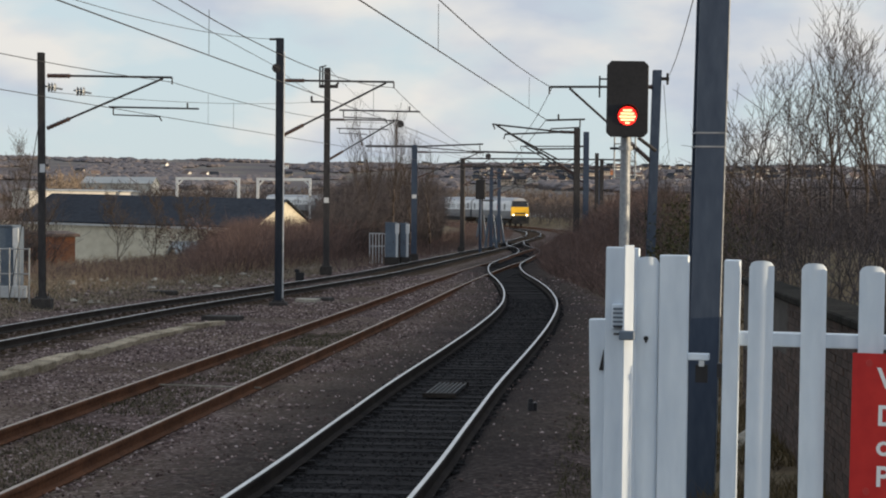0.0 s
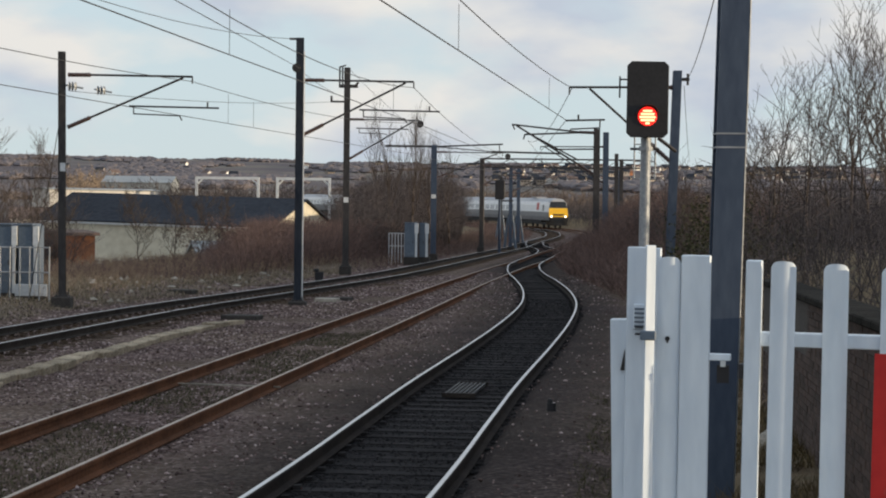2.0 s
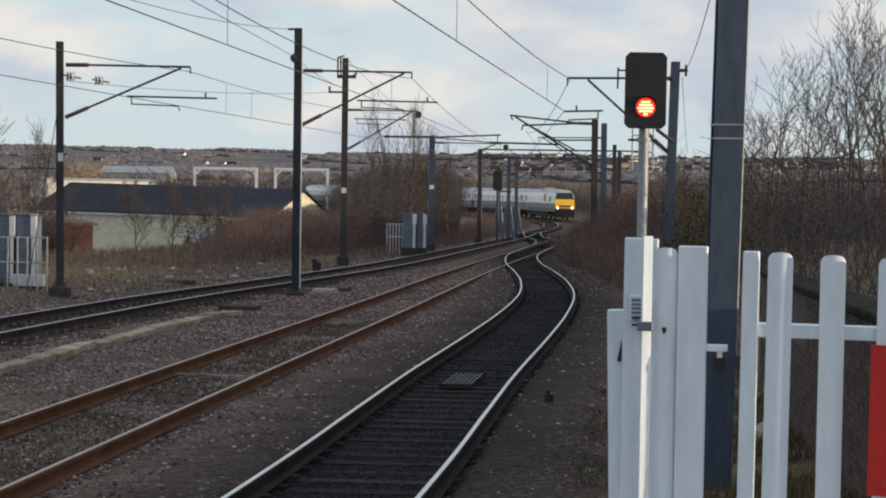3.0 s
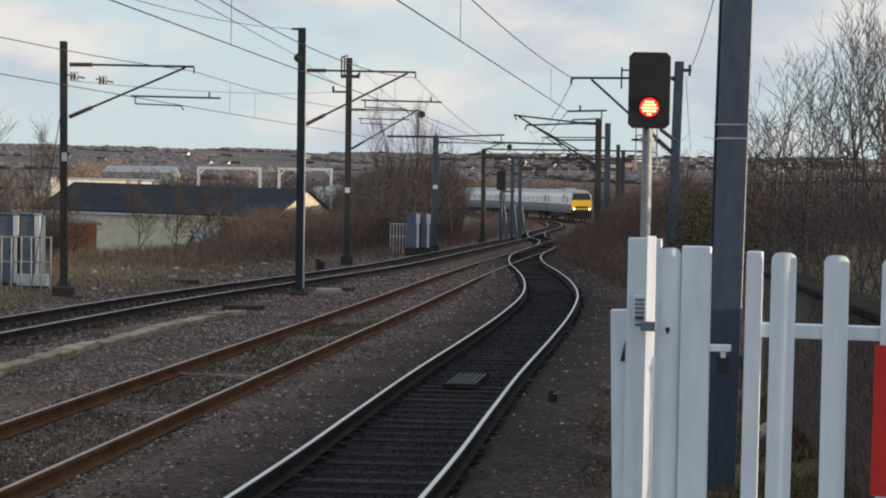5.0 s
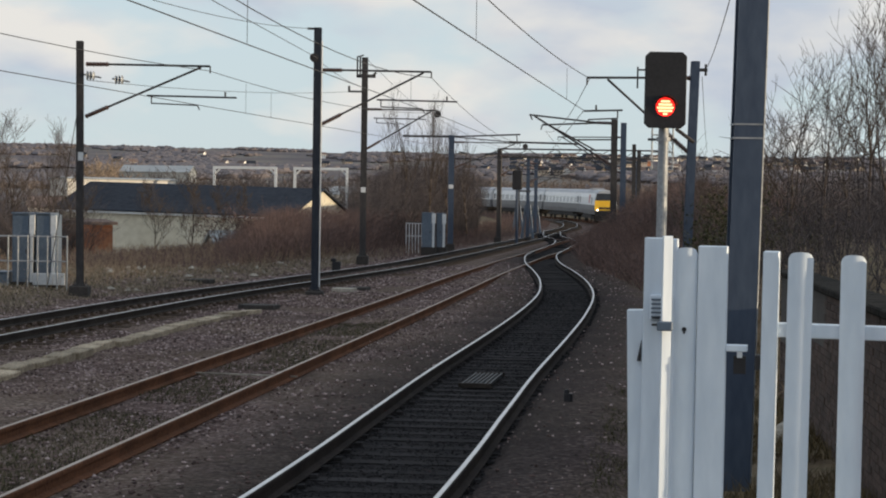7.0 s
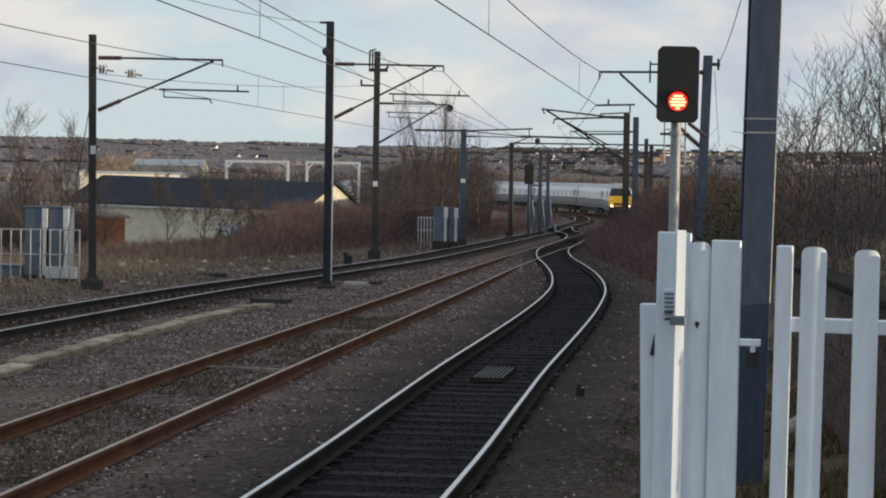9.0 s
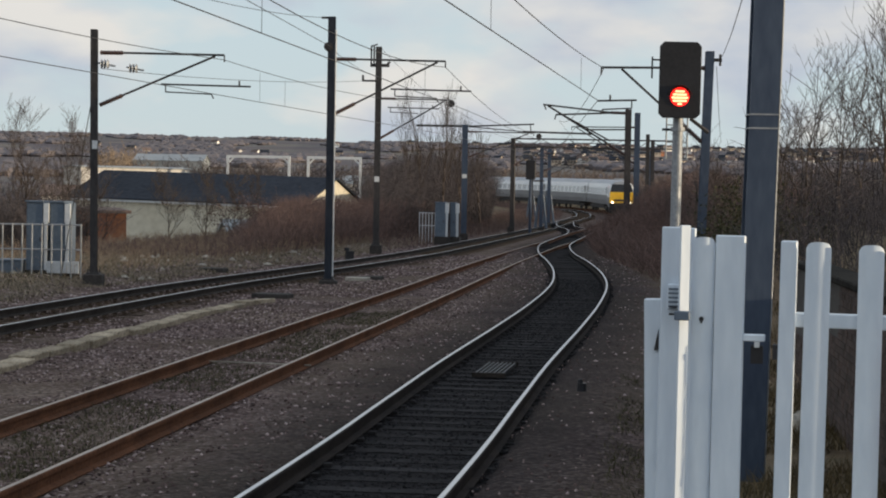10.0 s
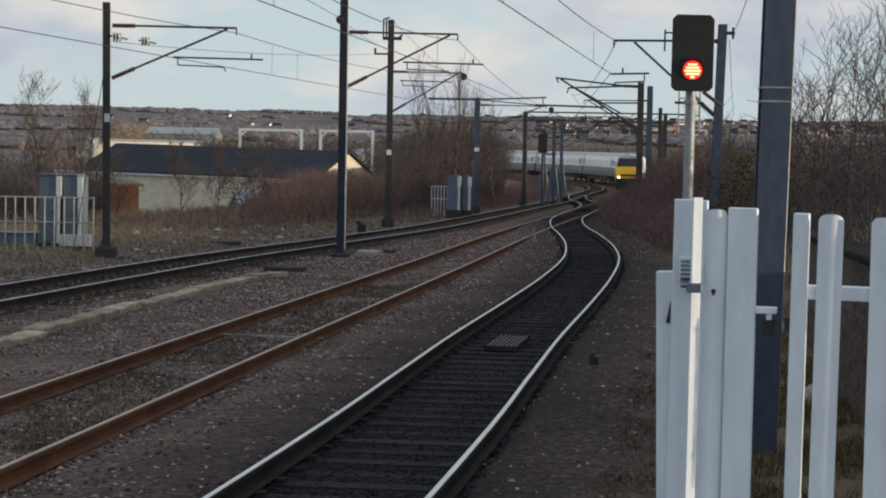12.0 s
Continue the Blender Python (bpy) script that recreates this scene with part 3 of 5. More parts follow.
def cantilever(m, side, reach, z_top, z_low, z_reg, reg0, reg1, w=0.2, r=0.03, lean=0.0, meet=0.93):
    """A top tube, a raking strut and a registration arm, out to one side of a mast."""
    x0 = side * w / 2
    xt, xl = x0 + lean * z_top, x0 + lean * z_low
    bm = bmesh.new()
    tube(bm, (xt + side * 0.55, 0, z_top), (side * reach, 0, z_top - 0.02), r, n=7)
    tube(bm, (side * reach, 0, z_top - 0.02), (side * reach, 0, z_top - 0.2), 0.02, n=6)
    arm = part("top_tube", bm, STEEL_DARK, m)
    insulator(m, (xt, 0, z_top), (xt + side * 0.6, 0, z_top))
    bm = bmesh.new()
    d = Vector((side * reach * meet - xl, 0, z_top - 0.05 - z_low)).normalized()
    p = Vector((xl, 0, z_low))
    tube(bm, p + d * 0.55, (side * reach * meet, 0, z_top - 0.05), r, n=7)
    part("strut", bm, STEEL_DARK, m)
    insulator(m, p, p + d * 0.65)
    bm = bmesh.new()
    tube(bm, (side * reg0, 0, z_reg), (side * reg1, 0, z_reg - 0.03), r * 0.8, n=6)
    tube(bm, (side * (reg0 + 0.12), 0, z_reg), (side * (reg0 + 0.12), 0, z_reg - 0.2), 0.018, n=5)
    tube(bm, (side * (reg0 + 0.12), 0, z_reg - 0.2), (side * (reg0 + 0.35 * (reg1 - reg0) + 0.5), 0, z_reg - 0.24), 0.018, n=5)
    tube(bm, (side * (reg0 + 0.35 * (reg1 - reg0) + 0.5), 0, z_reg - 0.24), (side * (reg0 + 0.35 * (reg1 - reg0) + 0.56), 0, z_reg - 0.36), 0.018, n=5)
    tube(bm, (side * (reg1 - 0.3), 0, z_reg + 0.12), (side * (reg1 - 0.3), 0, z_reg - 0.04), 0.025, n=5)
    part("registration_arm", bm, STEEL_DARK, m)
    return arm


def wires(label, pairs, r):
    """Wires hung between points, each a thing of its own, with a little sag."""
    for a, b, sag in pairs:
        bm = bmesh.new()
        a, b = Vector(a), Vector(b)
        n = 14 if sag else 1
        pts = [a.lerp(b, k / n) - Vector((0, 0, 4 * sag * (k / n) * (1 - k / n))) for k in range(n + 1)]
        ring0 = None
        for i, p in enumerate(pts):
            ring = [bm.verts.new((p.x + r * math.cos(k * math.tau / 5), p.y, p.z + r * math.sin(k * math.tau / 5))) for k in range(5)]
            if ring0:
                for k in range(5):
                    bm.faces.new((ring0[k], ring0[(k + 1) % 5], ring[(k + 1) % 5], ring[k]))
            ring0 = ring
        solid("overhead_wire", bm, WIRE, label, "wire", "overhead wires")


# masts beside and between the tracks
mast_a = mast(-10.43, 53, 0.06, 6.52, 0.172, STEEL_DARK, "dark steel overhead line mast with one arm over the track", lean=-0.010, plate=3.4)
cantilever(mast_a, 1, 3.35, 5.92, 4.55, 5.12, 1.7, 4.05)
for _dx, _dz in ((0.2, 5.62), (0.95, 5.52)):
    bm = bmesh.new()
    tube(bm, (_dx - 0.16, 0, _dz + 0.03), (_dx + 0.3, 0, _dz - 0.05), 0.025, n=6)
    for _k in range(3):
        tube(bm, (_dx - 0.07 + 0.08 * _k, 0, _dz), (_dx - 0.035 + 0.08 * _k, 0, _dz), 0.13, 0.09, n=10)
    part("feeder_insulator", bm, GALV, mast_a, "grey disc insulator on a feeder wire")
bm = bmesh.new()
tube(bm, (-0.05, 0.1, 5.2), (-1.0, 0.6, 0.0), 0.012, n=5)
part("stay_wire", bm, WIRE, mast_a)

mast_b = mast(-4.68, 58, -0.2, 7.38, 0.21, STEEL_NAVY, "tall blue-grey steel mast between two tracks", plate=None)
cantilever(mast_b, 1, 3.25, 6.18, 4.62, 5.35, 1.7, 4.0, w=0.21)
bm = bmesh.new()
tube(bm, (-0.09, -0.16, 6.52), (-0.09, 0.16, 6.52), 0.125, n=14)
part("balance_wheel", bm, STEEL_DARK, mast_b, "round black wheel near the top")
bm = bmesh.new()
box(bm, -0.3, 0.1, -0.03, 0.03, 7.32, 7.38)
part("top_bracket", bm, STEEL_DARK, mast_b)
bm = bmesh.new()
tube(bm, (0.125, -0.06, -0.2), (0.125, -0.06, 7.0), 0.024, n=7)
part("cable_conduit", bm, CASE_WHITE, mast_b, "pale conduit up one side")

mast_c = mast(-4.93, 86, 0.15, 8.6, 0.25, STEEL_DARK, "dark steel mast with switchgear brackets on top", plate=2.9)
cantilever(mast_c, 1, 3.05, 6.42, 4.75, 6.05, 0.4, 2.6, w=0.25)
bm = bmesh.new()
box(bm, -0.35, 0.45, -0.1, 0.1, 7.75, 7.88)
for _x in (-0.32, -0.2):
    tube(bm, (_x, 0, 7.88), (_x, 0, 8.62), 0.035, n=7)
tube(bm, (-0.33, 0, 8.62), (-0.05, 0, 8.7), 0.03, n=6)
tube(bm, (0.3, 0, 7.8), (0.48, 0, 7.98), 0.05, n=6)
part("switch_bracket", bm, STEEL_DARK, mast_c, "bracket with upright insulators")
bm = bmesh.new()
box(bm, -0.7, 0.0, -0.04, 0.04, 7.12, 7.2)
tube(bm, (-0.66, 0, 7.2), (-0.66, 0, 7.4), 0.05, n=6)
part("feeder_bracket", bm, STEEL_DARK, mast_c)
bm = bmesh.new()
tube(bm, (3.1, -0.1, 6.25), (3.1, 0.1, 6.25), 0.15, n=12)
part("pulley", bm, STEEL_DARK, mast_c)

mast_d = mast(-1.65, 116, 0.15, 6.45, 0.32, STEEL_BLUE, "blue-grey mast carrying a beam to both sides", plate=3.4)
bm = bmesh.new()
box(bm, -2.8, 0.16, -0.06, 0.06, 6.3, 6.42)
tube(bm, (0.16, 0, 6.36), (3.91, 0, 6.53), 0.045, n=6)
tube(bm, (0.16, 0, 6.34), (3.3, 0, 6.1), 0.03, n=5)
tube(bm, (3.3, 0, 6.1), (7.3, 0, 6.03), 0.055, n=6)
tube(bm, (3.7, 0, 6.53), (3.75, 0, 5.95), 0.03, n=5)
tube(bm, (4.2, -0.1, 5.85), (4.2, 0.1, 5.85), 0.16, n=10)
part("beam", bm, STEEL_DARK, mast_d)
cantilever(mast_d, 1, 3.9, 6.05, 4.6, 5.4, 1.8, 4.3, w=0.32)

mast_f = mast(1.28, 142, 0.2, 6.5, 0.2, STEEL_DARK, "slim dark mast on the far side of the line")
cantilever(mast_f, 1, 2.8, 6.0, 4.6, 5.3, 1.2, 3.1)

mast_r = mast(5.067, 50, 0.6, 5.97, 0.21, STEEL_BLUE, "blue-grey mast in the scrub beside the signal", lean=0.0276, foot=False)
cantilever(mast_r, -1, 2.48, 5.56, 3.75, 4.75, 1.6, 2.55, lean=0.0276, meet=0.8)
bm = bmesh.new()
box(bm, 0.24, 0.46, -0.03, 0.03, 5.72, 5.8)
tube(bm, (0.42, 0, 5.62), (0.42, 0, 5.9), 0.03, n=6)
part("side_bracket", bm, STEEL_DARK, mast_r)

mast_e = mast(6.82, 104, 0.5, 6.93, 0.31, STEEL_DARK, "dark steel mast with long arms over the junction", foot=False)
insulator(mast_e, (-0.16, 0, 6.73), (-0.9, 0, 6.75), 0.1)
insulator(mast_e, (-0.16, 0, 4.62), (-0.95, 0, 5.12), 0.1)
for _name, _p0, _p1, _r in (("top_tube", (-0.85, 0, 6.75), (-4.35, 0, 7.11), 0.045), ("lower_tube", (-0.85, 0, 6.73), (-3.7, 0, 6.6), 0.045),
                            ("strut", (-0.9, 0, 5.09), (-4.1, 0, 7.05), 0.05), ("strut", (-0.9, -0.1, 5.3), (-3.4, -0.1, 6.62), 0.04),
                            ("registration_arm", (-0.16, 0, 5.89), (-2.2, 0, 5.86), 0.04), ("hanger", (-4.3, 0, 7.1), (-4.2, 0, 6.85), 0.035),
                            ("hanger", (-3.68, 0, 6.6), (-3.75, 0, 6.35), 0.035)):
    bm = bmesh.new()
    tube(bm, _p0, _p1, _r, n=6)
    part(_name, bm, STEEL_DARK, mast_e)
mast_g = mast(7.85, 112, 0.5, 7.1, 0.3, STEEL_BLUE, "pale blue-grey mast beside a darker one", foot=False)
cantilever(mast_g, -1, 3.6, 6.3, 4.3, 5.4, 1.2, 3.8)
mast_h = mast(10.93, 145, 0.6, 7.0, 0.26, STEEL_DARK, "dark far mast with switchgear on top", foot=False)
cantilever(mast_h, -1, 3.5, 5.9, 4.3, 5.2, 1.2, 3.6)
mast_i = mast(12.3, 158, 0.6, 7.0, 0.28, STEEL_DARK, "dark far mast at the edge of the scrub", foot=False)
for _x, _y, _top, _w, _mat in ((3.9, 165, 6.6, 0.28, STEEL_BLUE), (5.0, 182, 6.8, 0.3, STEEL_BLUE), (3.6, 190, 6.2, 0.24, STEEL_DARK), (14.3, 185, 6.8, 0.3, STEEL_BLUE)):
    _m = mast(_x, _y, rise(_y) - 0.1, _top, _w, _mat, "far overhead line mast on a splayed grey base" if _x < 10 else "far blue-grey overhead line mast")
    if _x < 10:
        bm = bmesh.new()
        for _s in (-1, 1):
            tube(bm, (_s * 0.45, 0, rise(_y) - 0.1), (_s * 0.16, 0, 2.6), 0.12, 0.08, n=6)
        part("splayed_leg", bm, CASE_GREY, _m, "grey splayed legs")
    cantilever(_m, 1 if _x < 10 else -1, 3.4, 6.0, 4.5, 5.3, 1.0, 3.6, w=_w)
_sig = thing("far_signal", "black far signal on a slim blue-grey post", "signal", m=pose(2.75, 150, 0))
bm = bmesh.new()
tube(bm, (0, 0, -0.3), (0, 0, 3.7), 0.11, n=8)
part("post", bm, STEEL_BLUE, _sig)
bm = bmesh.new()
box(bm, -0.36, 0.36, -0.1, 0.12, 3.7, 5.15)
part("backboard", bm, BLACK, _sig, bevel=0.05)
bm = bmesh.new()
box(bm, 0.1, 1.0, -0.05, 0.05, 3.55, 3.66)
part("platform_bracket", bm, STEEL_DARK, _sig)
# a light beam across the far tracks
bm = bmesh.new()
for _z in (6.1, 6.7):
    tube(bm, (1.5, 150, _z), (13.5, 150, _z), 0.06, n=5)
for _k in range(12):
    tube(bm, (1.5 + _k, 150, 6.1 if _k % 2 else 6.7), (2.5 + _k, 150, 6.7 if _k % 2 else 6.1), 0.03, n=4)
for _x in (1.5, 13.5):
    tube(bm, (_x, 150, -0.3), (_x, 150, 6.75), 0.11, n=6)
solid("lattice_portal_beam", bm, STEEL_DARK, "dark lattice beam spanning the far tracks on two posts", "gantry")

# the big mast just behind the fence
mast_n = mast(2.357, 18.6, -0.35, 8.0, 0.262, STEEL_BLUE, "big blue-grey steel mast behind the white fence", lean=0.021, foot=False)
bm = bmesh.new()
for _z in (3.085, 2.96):
    box(bm, -0.136 + 0.021 * _z, 0.136 + 0.021 * _z, -0.137, 0.137, _z, _z + 0.014)
part("steel_band", bm, GALV, mast_n, "thin pale steel bands")
bm = bmesh.new()
tube(bm, (0.135, -0.1, -0.3), (0.135 + 0.021 * 8.3, -0.1, 8.0), 0.008, n=5)
part("earth_cable", bm, GALV, mast_n)

# contact and catenary wires
wires("dark contact or catenary wire over the polished track",
      [((-4.9, -8, 4.75), (-1.52, 18.6, 4.75), 0), ((-1.52, 18.6, 4.75), (2.54, 50.4, 4.75), 0.0), ((2.54, 50.4, 4.75), (3.3, 104, 4.9), 0.0),
       ((-1.52, 18.6, 5.75), (2.65, 50, 5.52), 0.24), ((2.65, 50, 5.52), (3.3, 104, 6.3), 0.5), ((-4.9, -8, 5.9), (-1.52, 18.6, 5.75), 0.3),
       ((3.3, 104, 4.9), (8.0, 165, 5.4), 0.0), ((3.3, 104, 6.3), (8.0, 165, 6.2), 0.3)], 0.0095)
wires("dark contact or catenary wire over the rusty track",
      [((-6.5, 2, 4.75), (-4.42, 23.2, 4.75), 0), ((-4.42, 23.2, 4.75), (-0.93, 58, 4.82), 0), ((-0.93, 58, 4.82), (3.5, 112, 5.1), 0),
       ((-4.94, 18.6, 5.95), (-1.43, 58, 6.0), 0.58), ((-1.43, 58, 6.0), (2.4, 116, 6.0), 0.4), ((-6.5, 2, 5.8), (-4.94, 18.6, 5.95), 0.1)], 0.0095)
wires("dark contact or catenary wire over the far track",
      [((-12.5, 15, 4.7), (-7.27, 53, 4.87), 0), ((-7.27, 53, 4.87), (-2.4, 86, 5.0), 0), ((-2.4, 86, 5.0), (2.2, 130, 5.2), 0),
       ((-12.4, 15, 5.8), (-7.1, 53, 5.78), 0.32), ((-7.1, 53, 5.78), (-2.2, 86, 6.3), 0.3), ((-2.2, 86, 6.3), (2.2, 130, 6.1), 0.3), ((2.2, 130, 5.2), (7, 190, 5.4), 0)], 0.0095)
wires("thin return or feeder wire between the mast tops",
      [((-8.85, 18, 6.45), (-4.85, 58, 7.35), 0.6), ((-4.45, 18, 5.2), (-4.66, 58, 6.5), 0.0),
       ((-4.9, 86, 8.6), (-1.6, 116, 6.5), 0.2), ((-1.6, 116, 6.5), (7, 190, 6.9), 0.3), ((-4.6, 58, 6.4), (-4.9, 86, 7.3), 0.1),
       ((5.5, 50, 5.8), (2.6, 18.6, 5.8), 0.3), ((5.4, 50, 5.6), (10, 90, 4.9), 0.2), ((-10.3, 53, 5.5), (-4.9, 86, 7.2), 0.2)], 0.008)
for _x, _y, _z0, _z1 in ((-0.09, 29.8, 4.75, 5.43), (1.9, 45.4, 4.75, 5.45), (-3.63, 31.4, 4.77, 5.48), (-1.73, 50, 4.8, 5.6), (-6.6, 57, 4.88, 5.7), (-6.2, 60, 4.9, 5.65), (-9.9, 34, 4.75, 5.47)):
    bm = bmesh.new()
    tube(bm, (_x, _y, _z0), (_x, _y, _z1), 0.006, n=4)
    solid("dropper_wire", bm, WIRE, "thin vertical dropper between two overhead wires", "wire", "dropper wires")


# ---- the signal ----
def build_signal():
    s = thing("railway_signal", "black railway colour light signal showing red on a grey post", "signal", m=pose(2.93, 33, -0.03, 0, 0.4, 0))
    bm = bmesh.new()
    tube(bm, (0, 0, -0.3), (0, 0, 3.75), 0.083, n=16)
    tube(bm, (0, 0, 3.45), (0, 0, 3.52), 0.115, n=16)
    part("post", bm, GALV, s, "galvanised grey post", smooth=False)
    w, h, c, z = 0.335, 1.225, 0.07, 3.66
    out = [(-w + c, 0), (w - c, 0), (w, c), (w, h - c), (w - c, h), (-w + c, h), (-w, h - c), (-w, c)]
    bm = bmesh.new()
    prism(bm, out, -0.03, 0.03, Matrix.Translation((0.0, -0.16, z)) @ pose(0, 0, 0, 90))
    head = part("backboard", bm, BLACK, s, bevel=0.008)
    bm = bmesh.new()
    box(bm, -0.2, 0.2, -0.13, 0.1, z + 0.1, z + 1.05)
    part("lamp_case", bm, BLACK, s)
    bm = bmesh.new()
    tube(bm, (0.0, -0.192, z + 0.34), (0.0, -0.21, z + 0.34), 0.152, n=24)
    lens = part("lamp", bm, LED_RED, s, "lit round red lamp")
    for k in range(5):
        half = (0.075, 0.11, 0.13, 0.11, 0.035)[k]
        bm = bmesh.new()
        zz = z + 0.33 + 0.096 - 0.05 * k
        box(bm, -half, half, -0.219, -0.212, zz - 0.016, zz + 0.016)
        part("lit_strip", bm, LED_CORE, lens)
    bm = bmesh.new()
    rim = [[bm.verts.new((0.19 * math.cos(math.radians(10 + k * 160 / 12)), y, z + 0.34 + 0.19 * math.sin(math.radians(10 + k * 160 / 12)))) for y in (-0.19, -0.3)] for k in range(13)]
    for p, q in zip(rim, rim[1:]):
        bm.faces.new((p[0], p[1], q[1], q[0]))
    hood = part("hood", bm, BLACK, s)
    hood.modifiers.new("thickness", "SOLIDIFY").thickness = 0.008
    for sx in (-0.17, 0.17):
        bm = bmesh.new()
        tube(bm, (sx, 0.16, 3.0), (sx, 0.16, 4.5), 0.013, n=6)
        part("ladder_rail", bm, GALV, s)
    for k in range(6):
        bm = bmesh.new()
        tube(bm, (-0.17, 0.16, 3.0 + 0.28 * k), (0.17, 0.16, 3.0 + 0.28 * k), 0.010, n=5)
        part("ladder_rung", bm, GALV, s)
    bm = bmesh.new()
    tube(bm, (-0.25, 0.05, 3.48), (0.22, 0.05, 3.48), 0.02, n=6)
    part("bracket", bm, STEEL_DARK, s)
    bm = bmesh.new()
    tube(bm, (-0.44, 0, 4.3), (-0.44, 0, 4.65), 0.014, n=6)
    tube(bm, (-0.44, 0, 4.6), (-0.3, 0, 4.6), 0.014, n=6)
    part("side_handle", bm, STEEL_DARK, s)
    bm = bmesh.new()
    tube(bm, (0.2, 0.0, 3.66), (0.5, 0.1, 3.45), 0.03, n=6)
    part("cable_conduit", bm, STEEL_DARK, s)


build_signal()


# ---- the white gate and fence ----
FENCE_Y, FENCE_TURN = 5.7, -10.6


def fence_pose(x, z, dy=0.0, lean=0.4):
    return pose(0.6, FENCE_Y, z, 0, lean, FENCE_TURN) @ pose((x - 0.6) * 0.972, dy, 0)


def pale_mesh(w, h, rounded=True):
    """A pressed palisade pale with a shallow rib and a rounded top."""
    bm = bmesh.new()
    n = 13
    def outline(z_base):
        o = []
        for k in range(n):
            u = -w / 2 + w * k / (n - 1)
            o.append((u, -0.016 * (1 - (2 * u / w) ** 2)))
        return o
    front = outline(0)
    cols = []
    for u, v in front:
        top = h - (0.013 * abs(2 * u / w) ** 7 + 0.005 * (2 * u / w) ** 2 if rounded else 0)
        cols.append([bm.verts.new((u, v, 0)), bm.verts.new((u, v, top)), bm.verts.new((u, v + 0.004, top)), bm.verts.new((u, v + 0.004, 0))])
    for a, b in zip(cols, cols[1:]):
        for k in range(4):
            bm.faces.new((a[k], b[k], b[(k + 1) % 4], a[(k + 1) % 4]))
    bm.faces.new(cols[0])
    bm.faces.new(cols[-1][::-1])
    return mesh_of("pale", bm, WHITE_PAINT)


def build_fence():
    f = thing("palisade_fence", "white painted steel palisade fence with round-topped pales", "fence", m=fence_pose(0.788, 0.862, 0.0, 0.6))
    shape = pale_mesh(0.0685, 1.33)
    for k in range(6):
        ob = new("pale", shape)
        ob.parent, ob.matrix_local = f, pose(0.0935 + 0.1492 * k, -0.03, -0.004 * k, random.uniform(-0.15, 0.15), random.uniform(-0.2, 0.2), 0)
    bm = bmesh.new()
    box(bm, 0.03, 1.1, -0.008, 0.03, 1.092, 1.132)
    part("rail", bm, WHITE_PAINT, f, bevel=0.003)
    bm = bmesh.new()
    box(bm, 0.03, 1.1, -0.008, 0.03, 0.28, 0.32)
    part("rail", bm, WHITE_PAINT, f, bevel=0.003)
    bm = bmesh.new()
    box(bm, -0.007, 0.037, -0.03, 0.05, -0.3, 1.33)
    part("post", bm, WHITE_PAINT, f, bevel=0.003)
    bm = bmesh.new()
    box(bm, -0.022, -0.003, -0.02, 0.03, 1.0, 1.04)
    part("hinge_stub", bm, STEEL_DARK, f)
    sign = thing("warning_sign", "red enamel warning sign with white lettering on the fence", "sign", m=fence_pose(1.150, 1.538, -0.062, 0.9))
    bm = bmesh.new()
    box(bm, 0.0, 0.62, 0, 0.004, 0.0, 0.412)
    part("panel", bm, RED_SIGN, sign)
    for text, x, z, size in (("W", 0.068, 0.319, 0.078), ("D", 0.068, 0.217, 0.078), ("o", 0.068, 0.136, 0.078), ("P", 0.068, 0.051, 0.078)):
        cu = bpy.data.curves.new("letter", "FONT")
        cu.body, cu.size, cu.extrude, cu.offset = text, size, 0.0008, 0.0016
        cu.materials.append(SIGN_WHITE)
        ob = new("letter", cu)
        ob.parent, ob.matrix_local = sign, pose(x, -0.001, z, 90)
    for z in (0.035, 0.385):
        bm = bmesh.new()
        tube(bm, (0.045, -0.004, z), (0.045, 0.002, z), 0.010, n=10)
        part("screw", bm, TRAIN_RED, sign)


